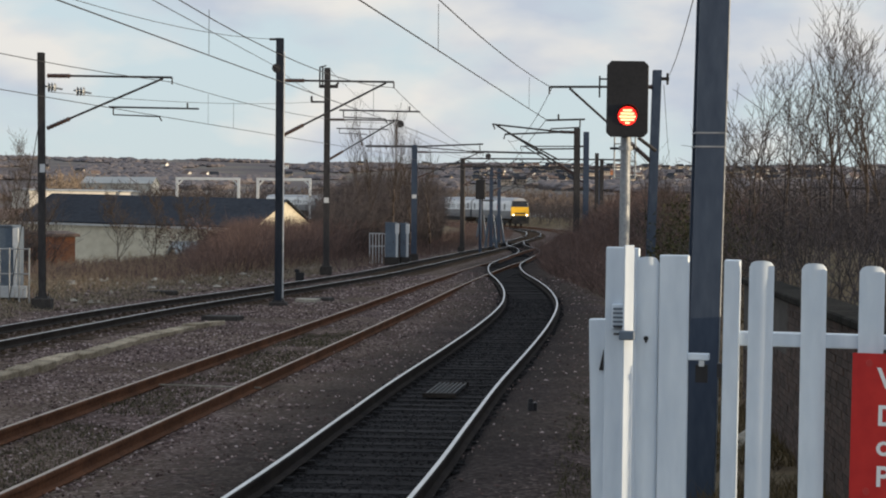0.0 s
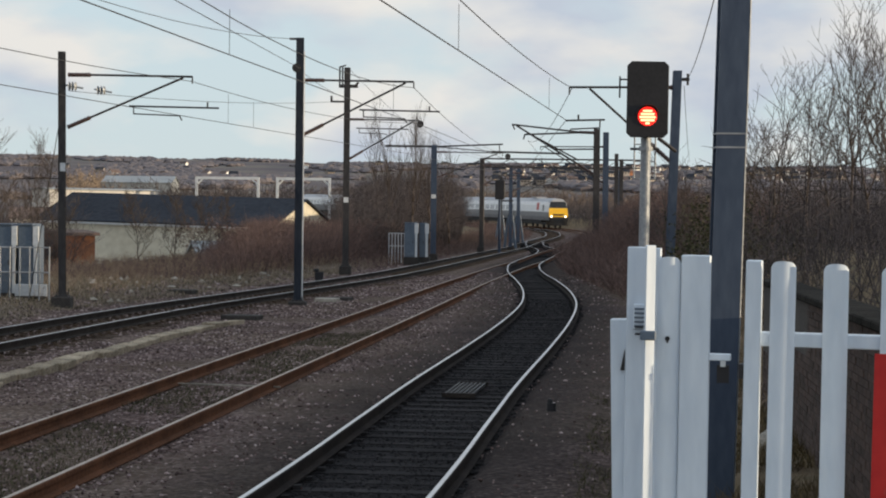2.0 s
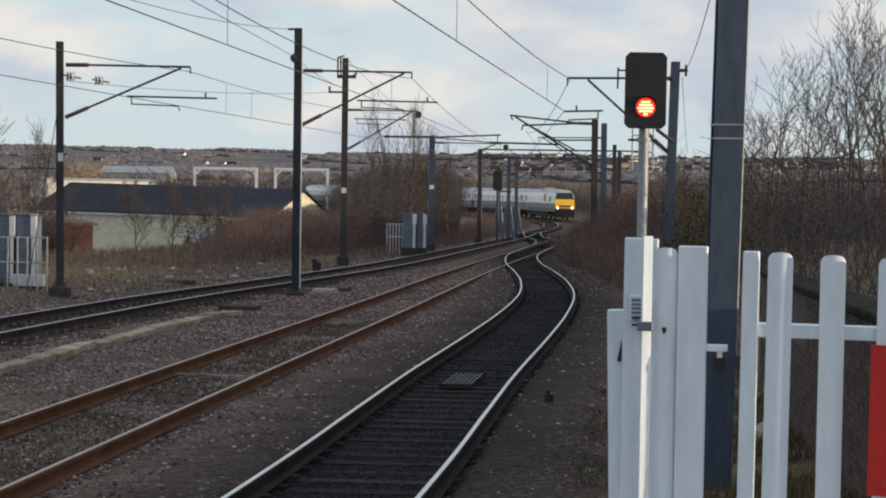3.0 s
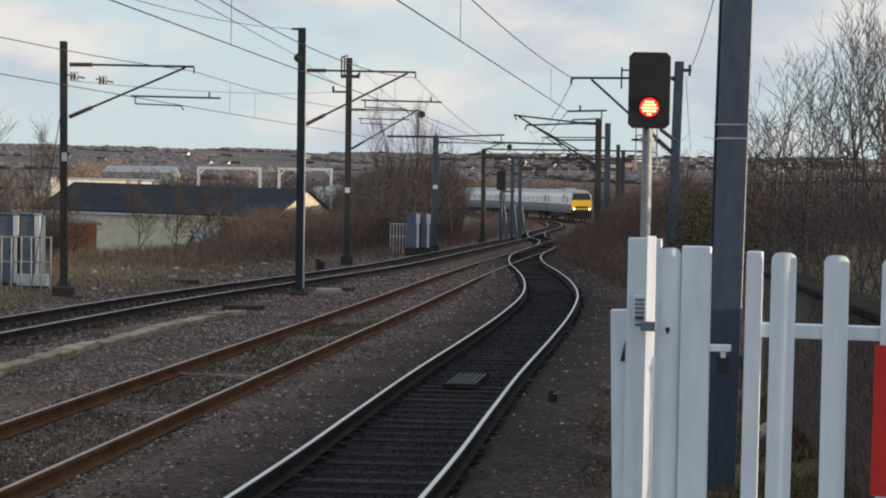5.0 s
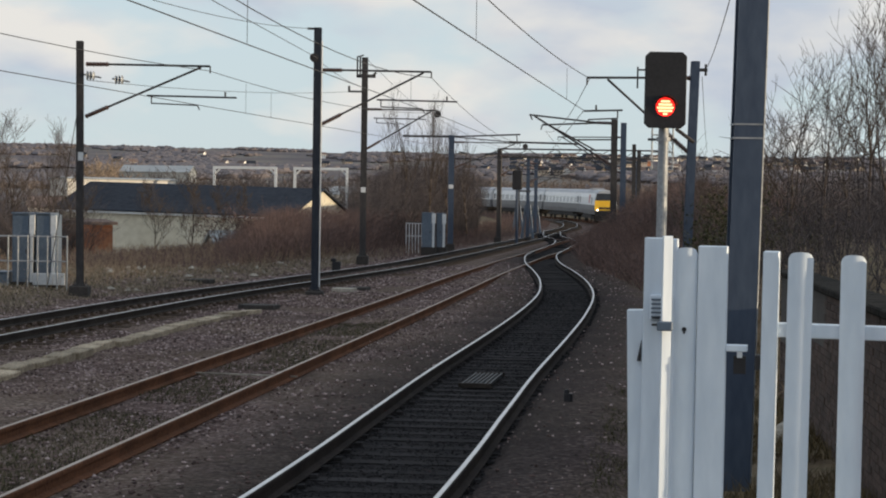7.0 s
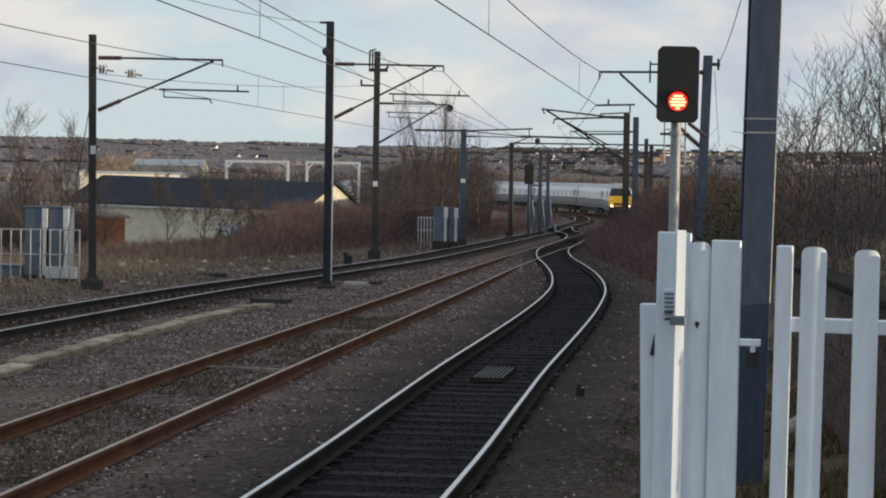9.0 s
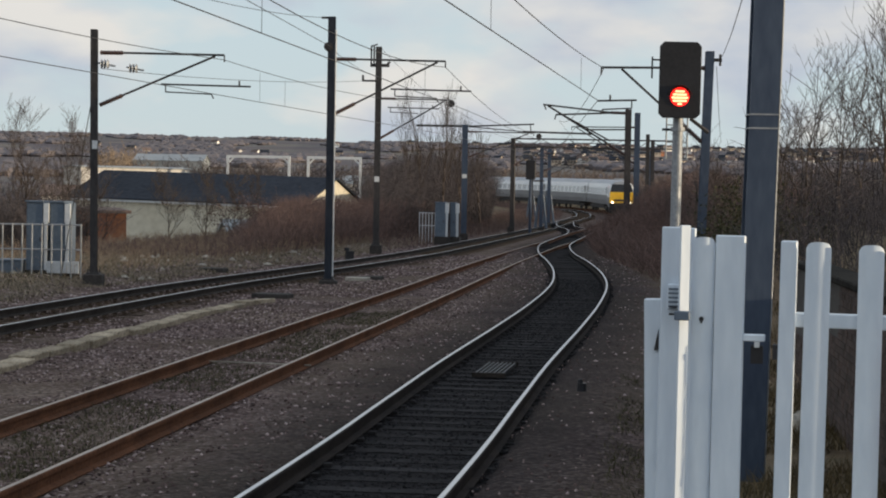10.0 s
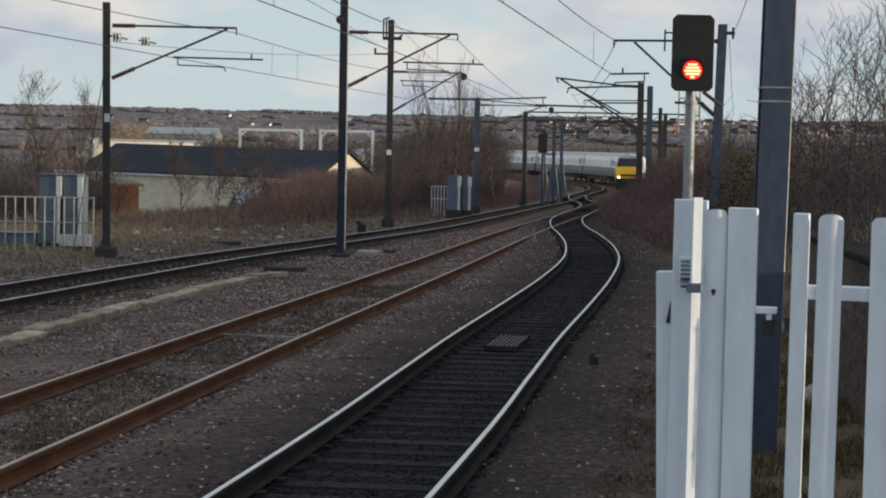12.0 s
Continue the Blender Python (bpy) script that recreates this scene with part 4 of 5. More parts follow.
def build_gate():
    g = thing("white_gate", "white painted steel gate standing beside the fence, its edge sunlit", "gate", m=fence_pose(0.448, 0.85, 0.0, 0.35))
    def piece(name, x0, x1, y0, y1, z1, label="", turn=None):
        bm = bmesh.new()
        box(bm, x0, x1, y0, y1, -0.3, z1, turn)
        return part(name, bm, WHITE_PAINT, g, label, bevel=0.003)
    piece("side_plate", -0.03, 0.03, 0.05, 0.09, 1.166, turn=pose(0.008, 0, 0, 0, -1.6, 0))
    piece("post_face", -0.003, 0.064, 0.0, 0.02, 1.372)
    # an edge flange turned towards the sun
    bm = bmesh.new()
    box(bm, -0.0155, 0.0155, -0.004, 0.004, -0.3, 1.378, pose(0.0680, -0.064, 0, 0, 0, 34))
    part("post_web", bm, WHITE_PAINT, g, "narrow edge flange catching the sun", bevel=0.002)
    piece("post_flange", 0.075, 0.092, 0.0, 0.02, 1.37)
    ob = new("pale", pale_mesh(0.0615, 1.646))
    ob.parent, ob.matrix_local = g, pose(0.1165, 0.0, -0.3)
    piece("gate_stile", 0.149, 0.2305, -0.012, 0.03, 1.352)
    bm = bmesh.new()
    box(bm, 0.2305, 0.290, -0.01, 0.03, 1.059, 1.0775)
    part("stop_bar", bm, WHITE_PAINT, g, bevel=0.002)
    bm = bmesh.new()
    box(bm, 0.262, 0.276, -0.006, 0.01, 1.042, 1.059)
    part("bolt", bm, CASE_WHITE, g)
    bm = bmesh.new()
    box(bm, 0.252, 0.286, 0.004, 0.016, 0.996, 1.046)
    part("keeper", bm, STEEL_DARK, g, "dark steel keeper plate")
    bm = bmesh.new()
    box(bm, 0.018, 0.052, -0.03, 0.0, 1.14, 1.212)
    part("lock_box", bm, WHITE_PAINT, g, bevel=0.003)
    for k in range(5):
        bm = bmesh.new()
        box(bm, 0.023, 0.05, -0.034, -0.03, 1.148 + 0.012 * k, 1.1535 + 0.012 * k)
        part("lock_slot", bm, CASE_GREY, g)
    for z in (1.126, 1.146):
        bm = bmesh.new()
        box(bm, 0.026, 0.048, -0.045, -0.02, z, z + 0.005)
        part("lock_tongue", bm, BLACK, g, "thin black tongue")
    bm = bmesh.new()
    box(bm, 0.046, 0.0895, -0.1, -0.08, 1.1155, 1.1415)
    part("latch", bm, CASE_GREY, g, "grey metal latch block", bevel=0.003)
    bm = bmesh.new()
    tube(bm, (0.1145, -0.019, 1.117), (0.1145, -0.008, 1.117), 0.007, n=10)
    tube(bm, (0.1145, -0.0175, 1.108), (0.1145, -0.008, 1.108), 0.0035, n=8)
    part("bolt_hole", bm, BLACK, g, "dark bolt hole with a run of rust")
    bm = bmesh.new()
    prism(bm, [(0.0, 0.0), (0.012, 0.0), (0.012, 0.06)], 0, 0.01, pose(-0.022, 0.048, 1.02, 90))
    part("hinge", bm, STEEL_DARK, g)


build_fence()
build_gate()


# ---- platform end that the gate stands on, under the camera ----
bm = bmesh.new()
box(bm, -0.3, 4.0, -12, 5.9, -0.5, 0.85)
solid("platform", bm, CONCRETE, "grey concrete platform end behind the white fence", "platform", kind="structure", bevel=0.02)


# ---- lineside cases, railings, troughs and clutter ----
def railing(x, y, z, length, h, yaw, n, mat, label):
    r = thing("railing", label, "railing", "lineside railings", m=pose(x, y, z, 0, 0, yaw))
    for k in range(n):
        bm = bmesh.new()
        tube(bm, (length * k / (n - 1), 0, -0.2), (length * k / (n - 1), 0, h), 0.024, n=6)
        part("baluster", bm, mat, r)
    for q in (0.5, 0.98):
        bm = bmesh.new()
        tube(bm, (0, 0, h * q), (length, 0, h * q), 0.022, n=6)
        part("rail", bm, mat, r)
    return r


def slim_case(x, y, z, w, d, h, yaw, strip, label):
    """A narrow steel case with a pale corner post, broad above and narrow below."""
    c = thing("equipment_case", label, "cabinet", "lineside cabinets", m=pose(x, y, z, 0, 0, yaw))
    bm = bmesh.new()
    box(bm, -w / 2, w / 2 - strip * 0.5, -d / 2, d / 2, 0.1, h)
    part("body", bm, CASE_GREY, c, bevel=0.012)
    bm = bmesh.new()
    box(bm, -w / 2 - 0.03, w / 2 - strip, -d / 2 - 0.04, d / 2 + 0.04, h, h + 0.05)
    part("lid", bm, CASE_GREY, c, bevel=0.01)
    bm = bmesh.new()
    box(bm, -w / 2 - 0.03, w / 2 + 0.03, -d / 2 - 0.03, d / 2 + 0.03, -0.35, 0.1)
    part("plinth", bm, CONCRETE_DARK, c)
    bm = bmesh.new()
    box(bm, w / 2 - strip, w / 2, -d / 2 - 0.04, -d / 2 + 0.03, h * 0.72, h - 0.02)
    box(bm, w / 2 - strip * 0.85, w / 2 - strip * 0.3, -d / 2 - 0.03, -d / 2 + 0.02, 0.1, h * 0.72)
    part("door_edge", bm, CASE_WHITE, c, "pale door edge strip")
    bm = bmesh.new()
    box(bm, -w / 2 + 0.04, w / 2 - strip - 0.03, -d / 2 - 0.016, -d / 2, 0.2, h - 0.06)
    door = part("door", bm, CASE_GREY, c)
    bm = bmesh.new()
    box(bm, w / 2 - strip - 0.1, w / 2 - strip - 0.06, -d / 2 - 0.04, -d / 2 - 0.016, h * 0.45, h * 0.45 + 0.12)
    part("handle", bm, STEEL_DARK, door)
    return c


slim_case(-12.21, 54.8, 0.05, 0.62, 0.8, 1.92, -4, 0.14, "blue-grey lineside equipment case with a pale door edge")
slim_case(-11.60, 54.8, 0.05, 0.56, 0.8, 1.92, -4, 0.15, "blue-grey equipment case beside a matching one")
bm = bmesh.new()
box(bm, -11.94, -11.08, 54.2, 54.26, 0.08, 0.40)
solid("kick_board", bm, CASE_WHITE, "low white board along the foot of the equipment cases", "board", bevel=0.01)
railing(-13.9, 54.1, 0.03, 2.9, 1.38, 0, 12, GALV, "grey tubular railing in front of the equipment cases")
bm = bmesh.new()
box(bm, -0.62, 0.62, -0.4, 0.4, -0.1, 0.34)
box(bm, -0.66, 0.66, -0.44, 0.44, 0.34, 0.4)
solid("battery_box", bm, CASE_GREY, "low blue-grey box beside the equipment case", "cabinet", bevel=0.012).matrix_world = pose(-13.3, 54.7, 0.03, 0, 0, 6)
slim_case(-2.62, 107, 0.12, 0.74, 0.6, 1.88, -8, 0.2, "grey-white lineside case in front of the brush")
slim_case(-1.97, 107.3, 0.12, 0.5, 0.5, 1.86, -8, 0.2, "slim grey case with a broad pale edge")
railing(-3.85, 107, 0.1, 0.82, 1.38, -3, 6, CASE_WHITE, "pale railing panel beside a grey case")

# concrete cable trough between the tracks
_trough = thing("cable_trough", "line of pale broken concrete cable trough lids", "trough", kind="structure")
_line = curve_through([(-7.3, 24), (-6.86, 29.6), (-6.59, 33.8), (-6.22, 38.5), (-5.79, 44.2), (-5.3, 47.6)], 0.9)
for _a, _b in zip(_line, _line[1:]):
    bm = bmesh.new()
    box(bm, -0.17, 0.17, 0.0, (_b - _a).length - random.uniform(0.0, 0.03), -0.12, 0.03 + random.uniform(-0.02, 0.02))
    _ob = part("lid", bm, TROUGH, _trough, bevel=0.015)
    _ob.matrix_local = pose(_a.x + random.uniform(-0.07, 0.07), _a.y, -0.165, random.uniform(-1.0, 1.0), random.uniform(-4, 4), random.uniform(-3, 3) + math.degrees(math.atan2(-(_b.x - _a.x), _b.y - _a.y)))

# grid between the polished rails
_grid = thing("track_grid", "dark steel slatted grid between the rails", "grid", m=pose(0.07, 28.9, -0.14, 0, 0, -6))
for _k in range(7):
    bm = bmesh.new()
    box(bm, -0.2 + 0.062 * _k, -0.172 + 0.062 * _k, -0.95, 0.95, -0.02, 0.025)
    part("slat", bm, BLACK, _grid)
for _y in (-1.0, 0.95):
    bm = bmesh.new()
    box(bm, -0.23, 0.23, _y, _y + 0.05, -0.03, 0.03)
    part("end_bar", bm, RAIL_DULL, _grid)

bm = bmesh.new()
tube(bm, (0, 0, -0.08), (0, 0, 0.09), 0.062, 0.058, n=9)
tube(bm, (-0.02, 0, 0.09), (-0.02, 0, 0.14), 0.035, 0.028, n=9)
solid("marker_stub", bm, BLACK, "short black stub standing in the ballast", "post").matrix_world = pose(1.14, 25.5, -0.1)
bm = bmesh.new()
box(bm, -0.16, 0.16, -0.12, 0.12, -0.05, 0.3)
box(bm, -0.2, -0.02, -0.1, 0.1, 0.3, 0.42)
solid("ground_signal", bm, BLACK, "small black ground signal between the tracks", "signal", bevel=0.02).matrix_world = pose(-5.4, 77, -0.1)
for _x, _y, _s in ((-5.35, 49.5, 1.0), (-4.0, 60.5, 0.7), (-8.8, 64, 0.9), (-3.6, 61.5, 0.6)):
    bm = bmesh.new()
    box(bm, -0.45 * _s, 0.45 * _s, -0.3, 0.3, -0.05, 0.09)
    solid("cable_cover", bm, CONCRETE_DARK if _y != 60.5 else CONCRETE, "flat weathered cover lying in the ballast", "cover", bevel=0.02).matrix_world = pose(_x, _y, height(_x, _y) + 0.02, 0, 0, -12)
# cross bonding cable over the rusty track
bm = bmesh.new()
tube(bm, (-4.05, 29.1, -0.12), (-2.55, 28.7, -0.12), 0.014, n=5)
solid("bonding_cable", bm, CONCRETE, "thin pale cable lying across the rusty track", "cable")


# ---- brick wall behind the fence ----
def build_brick_wall():
    wall = thing("brick_wall", "old dark brick wall with a stone coping behind the fence", "wall", kind="structure", m=pose(3.13, 13.0, 0, 0, 0, -4.0))
    bm = bmesh.new()
    box(bm, 0.012, 0.32, 0, 15.5, -1.0, 1.42)
    part("core", bm, MORTAR, wall)
    bm = bmesh.new()
    box(bm, 0, 0.11, 0.005, 0.22, 0, 0.065)
    shape = mesh_of("brick", bm, BRICK)
    for row in range(22):
        for k in range(69):
            y = 0.225 * k + (0.1125 if row % 2 else 0)
            if y > 15.2 or (row < 8 and k > 40) :
                continue
            if y > 11 and row < 12:
                continue
            ob = new("brick", shape)
            ob.parent, ob.matrix_local = wall, pose(random.uniform(-0.006, 0.004), y, 1.42 - 0.075 * (row + 1) + 0.005, 0, 0, random.uniform(-0.5, 0.5))
    for k in range(26):
        bm = bmesh.new()
        box(bm, -0.05, 0.37, 0.6 * k + 0.005, 0.6 * k + 0.593, 1.42, 1.5)
        part("coping_stone", bm, COPING, wall, bevel=0.015)


# ---- vegetation ----
def stems(name, mat, label, category, spots, lean=0.35, kids=3, thick=0.012, seed=1, kind="stuff", sides=3):
    """Bare stems with side twigs. spots: (x, y, z, stem height)."""
    rng = np.random.RandomState(seed)
    verts, faces = [], []

    def limb(p, q, r0, r1):
        d = q - p
        d = d / (np.linalg.norm(d) + 1e-9)
        u = np.cross(d, (0.3, 0.9, 0.31))
        u = u / (np.linalg.norm(u) + 1e-9)
        w = np.cross(d, u)
        k = len(verts)
        for c, r in ((p, r0), (q, r1)):
            for j in range(sides):
                a = j * math.tau / sides
                verts.append(tuple(c + (u * math.cos(a) + w * math.sin(a)) * r))
        for j in range(sides):
            faces.append((k + j, k + (j + 1) % sides, k + sides + (j + 1) % sides, k + sides + j))

    for x, y, z, h in spots:
        p = np.array((x, y, z))
        d = np.array((rng.normal(0, lean), rng.normal(0, lean), 1.0))
        d = d / np.linalg.norm(d)
        mid = p + d * h * 0.5
        d2 = d + np.array((rng.normal(0, lean * 0.6), rng.normal(0, lean * 0.6), rng.normal(0, 0.15)))
        d2 = d2 / np.linalg.norm(d2)
        top = mid + d2 * h * 0.5
        limb(p, mid, thick, thick * 0.75)
        limb(mid, top, thick * 0.75, thick * 0.3)
        for _ in range(kids):
            t = rng.uniform(0.3, 0.95)
            s = p + (mid - p) * t * 2 if t < 0.5 else mid + (top - mid) * (t * 2 - 1)
            e = np.array((rng.normal(0, 0.7), rng.normal(0, 0.7), rng.uniform(0.1, 0.9)))
            e = e / np.linalg.norm(e) * h * rng.uniform(0.15, 0.35)
            limb(s, s + e, thick * 0.55, thick * 0.25)
    return tagged(raw(name, verts, faces, mat), label, category, kind=kind)


def spots_in(count, seed, x_of, y0, y1, h0, h1, power=1.0):
    """Random places: x_of(y, u) gives x for u in 0..1."""
    rng = np.random.RandomState(seed)
    out = []
    for _ in range(count):
        y = y0 + (y1 - y0) * rng.uniform() ** power
        x = x_of(y, rng.uniform())
        out.append((x, y, height(x, y) - 0.05, rng.uniform(h0, h1)))
    return out


def near_edge(y):
    return table(NEAR_TABLE, y)


def far_edge(y):
    return table(FAR_TABLE, y)


def uneven_spots(*args):
    """Growth that stands higher in some clumps than in others."""
    return [(x, y, z, h * (0.75 + 0.75 * noise.noise((x / 2.2, y / 5, 1.5)))) for x, y, z, h in spots_in(*args)]


def brush_spots():
    """Tall brush towards the bend, low growth where the slope opens to the valley."""
    out = []
    for x, y, z, h in spots_in(9000, 14, lambda y, u: far_edge(y) - 4.5 - 8 * u, 70, 125, 1.0, 2.4):
        out.append((x, y, z, h * (0.22 + 0.78 * smoothstep(-0.135, -0.095, x / y + 0.01 * noise.noise((x, y, 0))))))
    return out


# scrub on the bank right of the line
stems("bramble_bank", TWIG_RED, "low russet bramble and scrub on the bank beside the line", "scrub",
      spots_in(11000, 11, lambda y, u: near_edge(y) + 1.9 + 0.6 * smoothstep(90, 60, y) + 6 * u, 62, 170, 0.7, 1.9), 0.55, 4, 0.012, 2)
stems("bramble_mound", TWIG_RED, "tall russet bramble mound hiding the foot of the bend", "scrub",
      [(x, y, z, h * (0.55 + 0.45 * smoothstep(2.6, 4.0, x - near_edge(y)))) for x, y, z, h in
       spots_in(4200, 25, lambda y, u: near_edge(y) + 2.5 + 4.5 * u, 84, 116, 1.5, 2.4)], 0.3, 5, 0.011, 26)
stems("scrub_thicket", TWIG_DARK, "dense dark brown leafless thicket beyond the brick wall", "scrub",
      uneven_spots(7500, 12, lambda y, u: near_edge(y) + 4.0 + 1.4 * (1 - smoothstep(30, 40, y)) + (6 + y * 0.09) * u, 20, 130, 0.8, 2.6), 0.3, 5, 0.011, 3)
stems("bend_scrub", TWIG_DARK, "dark scrub covering the slope beyond the bend", "scrub",
      spots_in(4500, 20, lambda y, u: near_edge(y) + 4.2 + 24 * u, 165, 330, 1.0, 2.8), 0.35, 4, 0.03, 13)
stems("saplings", TWIG_DARK, "slender upright saplings standing out of the thicket", "scrub",
      spots_in(120, 19, lambda y, u: near_edge(y) + 3.8 + (6 + y * 0.08) * u, 40, 95, 1.8, 4.4), 0.1, 9, 0.02, 12)
stems("low_scrub", TWIG_TAN, "tan weed stalks and low scrub behind the fence", "scrub",
      spots_in(1500, 13, lambda y, u: near_edge(y) + 3.0 + 2.4 * u, 26, 70, 0.3, 0.9), 0.5, 3, 0.006, 4)
# left of the line
stems("russet_brush", TWIG_RED, "russet leafless brush along the embankment edge", "scrub",
      brush_spots(), 0.3, 4, 0.012, 5)
stems("embankment_thicket", TWIG_DARK, "dark leafless thicket of young trees by the bend", "scrub",
      [(x, y, z, h * (0.75 + 0.25 * smoothstep(-0.055, -0.035, x / y))) for x, y, z, h in
       spots_in(11000, 15, lambda y, u: min(far_edge(y) - 4.5, -0.2) - 8 * u, 108, 190, 2.0, 5.6) if x / y > -0.061], 0.16, 6, 0.013, 6)
stems("left_thicket", TWIG_DARK, "dark leafless thicket on the valley side", "scrub",
      spots_in(1100, 17, lambda y, u: -18.6 - 5 * u, 84, 98, 1.2, 3.6), 0.45, 6, 0.012, 9)
stems("trackside_weeds", TWIG_RED, "low brown weeds along the foot of the thicket", "scrub",
      spots_in(7000, 18, lambda y, u: far_edge(y) - 2.3 - 5.5 * u, 95, 275, 0.25, 1.1), 0.5, 3, 0.011, 10)
stems("weed_stalks", TWIG_TAN, "tan dry weed stalks along the embankment top", "scrub",
      spots_in(3500, 16, lambda y, u: far_edge(y) - 4.0 - 9 * u, 54, 100, 0.25, 0.8), 0.5, 3, 0.007, 7)


def grass(name, mat, label, count, seed, x_of, y0, y1, h0, h1):
    rng = np.random.RandomState(seed)
    verts, faces = [], []
    for _ in range(count):
        y = y0 + (y1 - y0) * rng.uniform() ** 1.3
        x = x_of(y, rng.uniform())
        z = height(x, y) - 0.02
        if noise.noise((x / 1.1, y / 1.6, 9.0)) < -0.15:
            continue
        for _b in range(3):
            h = rng.uniform(h0, h1)
            a, w = rng.uniform(0, 6.28), 0.006 + 0.00012 * y
            ox, oy = rng.normal(0, 0.05, 2)
            dx, dy = math.cos(a) * w, math.sin(a) * w
            tx, ty = rng.normal(0, 0.5 * h, 2)
            k = len(verts)
            verts += [(x + ox - dx, y + oy - dy, z), (x + ox + dx, y + oy + dy, z), (x + ox + tx, y + oy + ty, z + h)]
            faces.append((k, k + 1, k + 2))
    return tagged(raw(name, verts, faces, mat), label, "grass", kind="stuff")


grass("dry_grass", GRASS_DRY, "dry straw-coloured winter grass behind the fence", 8000, 21, lambda y, u: near_edge(y) + 2.8 + 2.4 * u, 14, 40, 0.05, 0.24)
grass("mossy_grass", GRASS_GREEN, "patchy green grass beside the polished track", 3600, 22, lambda y, u: near_edge(y) + 1.9 + 1.5 * u, 14, 28, 0.02, 0.10)
grass("track_weeds", GRASS_GREEN, "low weeds between the rusty rails", 6000, 23, lambda y, u: along_x(MIDDLE_LINE, y) - 0.65 + 1.3 * u, 17, 44, 0.02, 0.08)
grass("verge_moss", GRASS_GREEN, "patchy green grass on the embankment verge", 7000, 27, lambda y, u: far_edge(y) - 2.6 - 7 * u, 44, 90, 0.03, 0.13)
grass("verge_grass", VERGE_GRASS, "rough tan grass on the embankment verge", 16000, 24, lambda y, u: far_edge(y) - 2.8 - 6 * u, 44, 120, 0.04, 0.18)


def bare_tree(x, y, h, seed, mat, label, spread=0.5, levels=4, trunk_r=None, first=0.25, limbs=2, reach=(0.16, 0.34)):
    """A leafless tree: a tapered trunk and a crown of limbs that fork down to twigs."""
    rng = random.Random(seed)
    tree = thing("bare_tree", label, "tree", "leafless trees", m=pose(x, y, height(x, y) - 0.1))
    r0 = trunk_r or h * 0.011
    tb, cb = bmesh.new(), bmesh.new()
    tips = []
    p, d = Vector((0, 0, 0)), Vector((rng.uniform(-0.06, 0.06), rng.uniform(-0.06, 0.06), 1)).normalized()
    n = 9
    for k in range(n):
        q = p + d * h / n
        ra, rb = r0 * (1 - 0.92 * k / n), r0 * (1 - 0.92 * (k + 1) / n)
        tube(tb, p, q, max(ra, 0.006), max(rb, 0.006), n=6)
        if (k + 1) / n > first:
            for _ in range(limbs if k < n - 2 else limbs + 1):
                tips.append((q, d, h * rng.uniform(*reach) * (1.25 - 0.75 * k / n), rb * 0.7, 1))
        p = q
        d = (d + Vector((rng.uniform(-0.13, 0.13), rng.uniform(-0.13, 0.13), 0.1))).normalized()
    while tips:
        p, d, l, r, lev = tips.pop()
        a = rng.uniform(0, math.tau)
        side = Vector((math.cos(a), math.sin(a), 0))
        e = (d * rng.uniform(0.7, 1.1) + side * spread * rng.uniform(0.5, 1.3) + Vector((0, 0, 0.2))).normalized()
        q = p + e * l * 0.5
        e2 = (e + Vector((rng.uniform(-0.2, 0.2), rng.uniform(-0.2, 0.2), 0.22))).normalized()
        s = q + e2 * l * 0.5
        r = max(r, 0.0055)
        tube(cb, p, q, r, r * 0.75, n=4)
        tube(cb, q, s, r * 0.75, max(r * 0.4, 0.0035), n=4)
        if lev < levels:
            for base, dd in ((q, e), (s, e2), (s, e2)):
                tips.append((base, dd, l * rng.uniform(0.5, 0.72), r * 0.6, lev + 1))
            if lev < 3:
                tips.append((q, e, l * rng.uniform(0.4, 0.6), r * 0.5, lev + 1))
    part("trunk", tb, mat, tree, smooth=True)
    part("crown", cb, mat, tree, "bare forked twigs")
    return tree


for _i, (_x, _y, _h, _sp, _f) in enumerate([(7.05, 46, 4.1, 0.8, 0.3), (8.0, 47, 3.0, 0.75, 0.3), (8.75, 46, 4.4, 0.7, 0.3), (9.25, 46, 3.8, 0.7, 0.3), (9.75, 47, 4.2, 0.65, 0.25), (10.4, 48, 4.0, 0.7, 0.25),
                                              (5.7, 52, 2.6, 0.6, 0.2), (6.2, 56, 2.8, 0.6, 0.2), (11.2, 50, 4.2, 0.65, 0.25), (10.0, 55, 3.4, 0.6, 0.25), (7.7, 56, 3.4, 0.6, 0.25)]):
    bare_tree(_x, _y, _h, 40 + _i, BARK, "slender bare winter tree in the thicket behind the fence", _sp, 3, trunk_r=0.044, first=_f, limbs=2, reach=(0.25, 0.38))
for _i, (_x, _y, _h, _sp) in enumerate([(-4.3, 122, 7.4, 0.35), (-3.2, 127, 7.6, 0.35), (-5.4, 124, 6.6, 0.35), (-2.2, 135, 7.0, 0.35), (-0.9, 143, 6.6, 0.35), (-3.8, 140, 7.4, 0.35), (-2.5, 155, 6.8, 0.3), (-1.6, 165, 6.4, 0.3)]):
    bare_tree(_x, _y, _h, 60 + _i, BARK, "tall bare tree by the bend of the line", _sp, 3)
for _i, (_x, _y, _h, _sp) in enumerate([(-15.0, 94, 2.9, 0.9), (-13.6, 96, 3.1, 0.9), (-12.4, 97, 2.8, 0.9), (-11.4, 99, 2.7, 0.9), (-19.3, 90, 4.8, 0.8), (-18.6, 93, 4.2, 0.8), (-20.2, 88, 5.2, 0.8)]):
    bare_tree(_x, _y, _h, 80 + _i, BARK, "spreading bare bush below the embankment", _sp, 4, first=0.08)


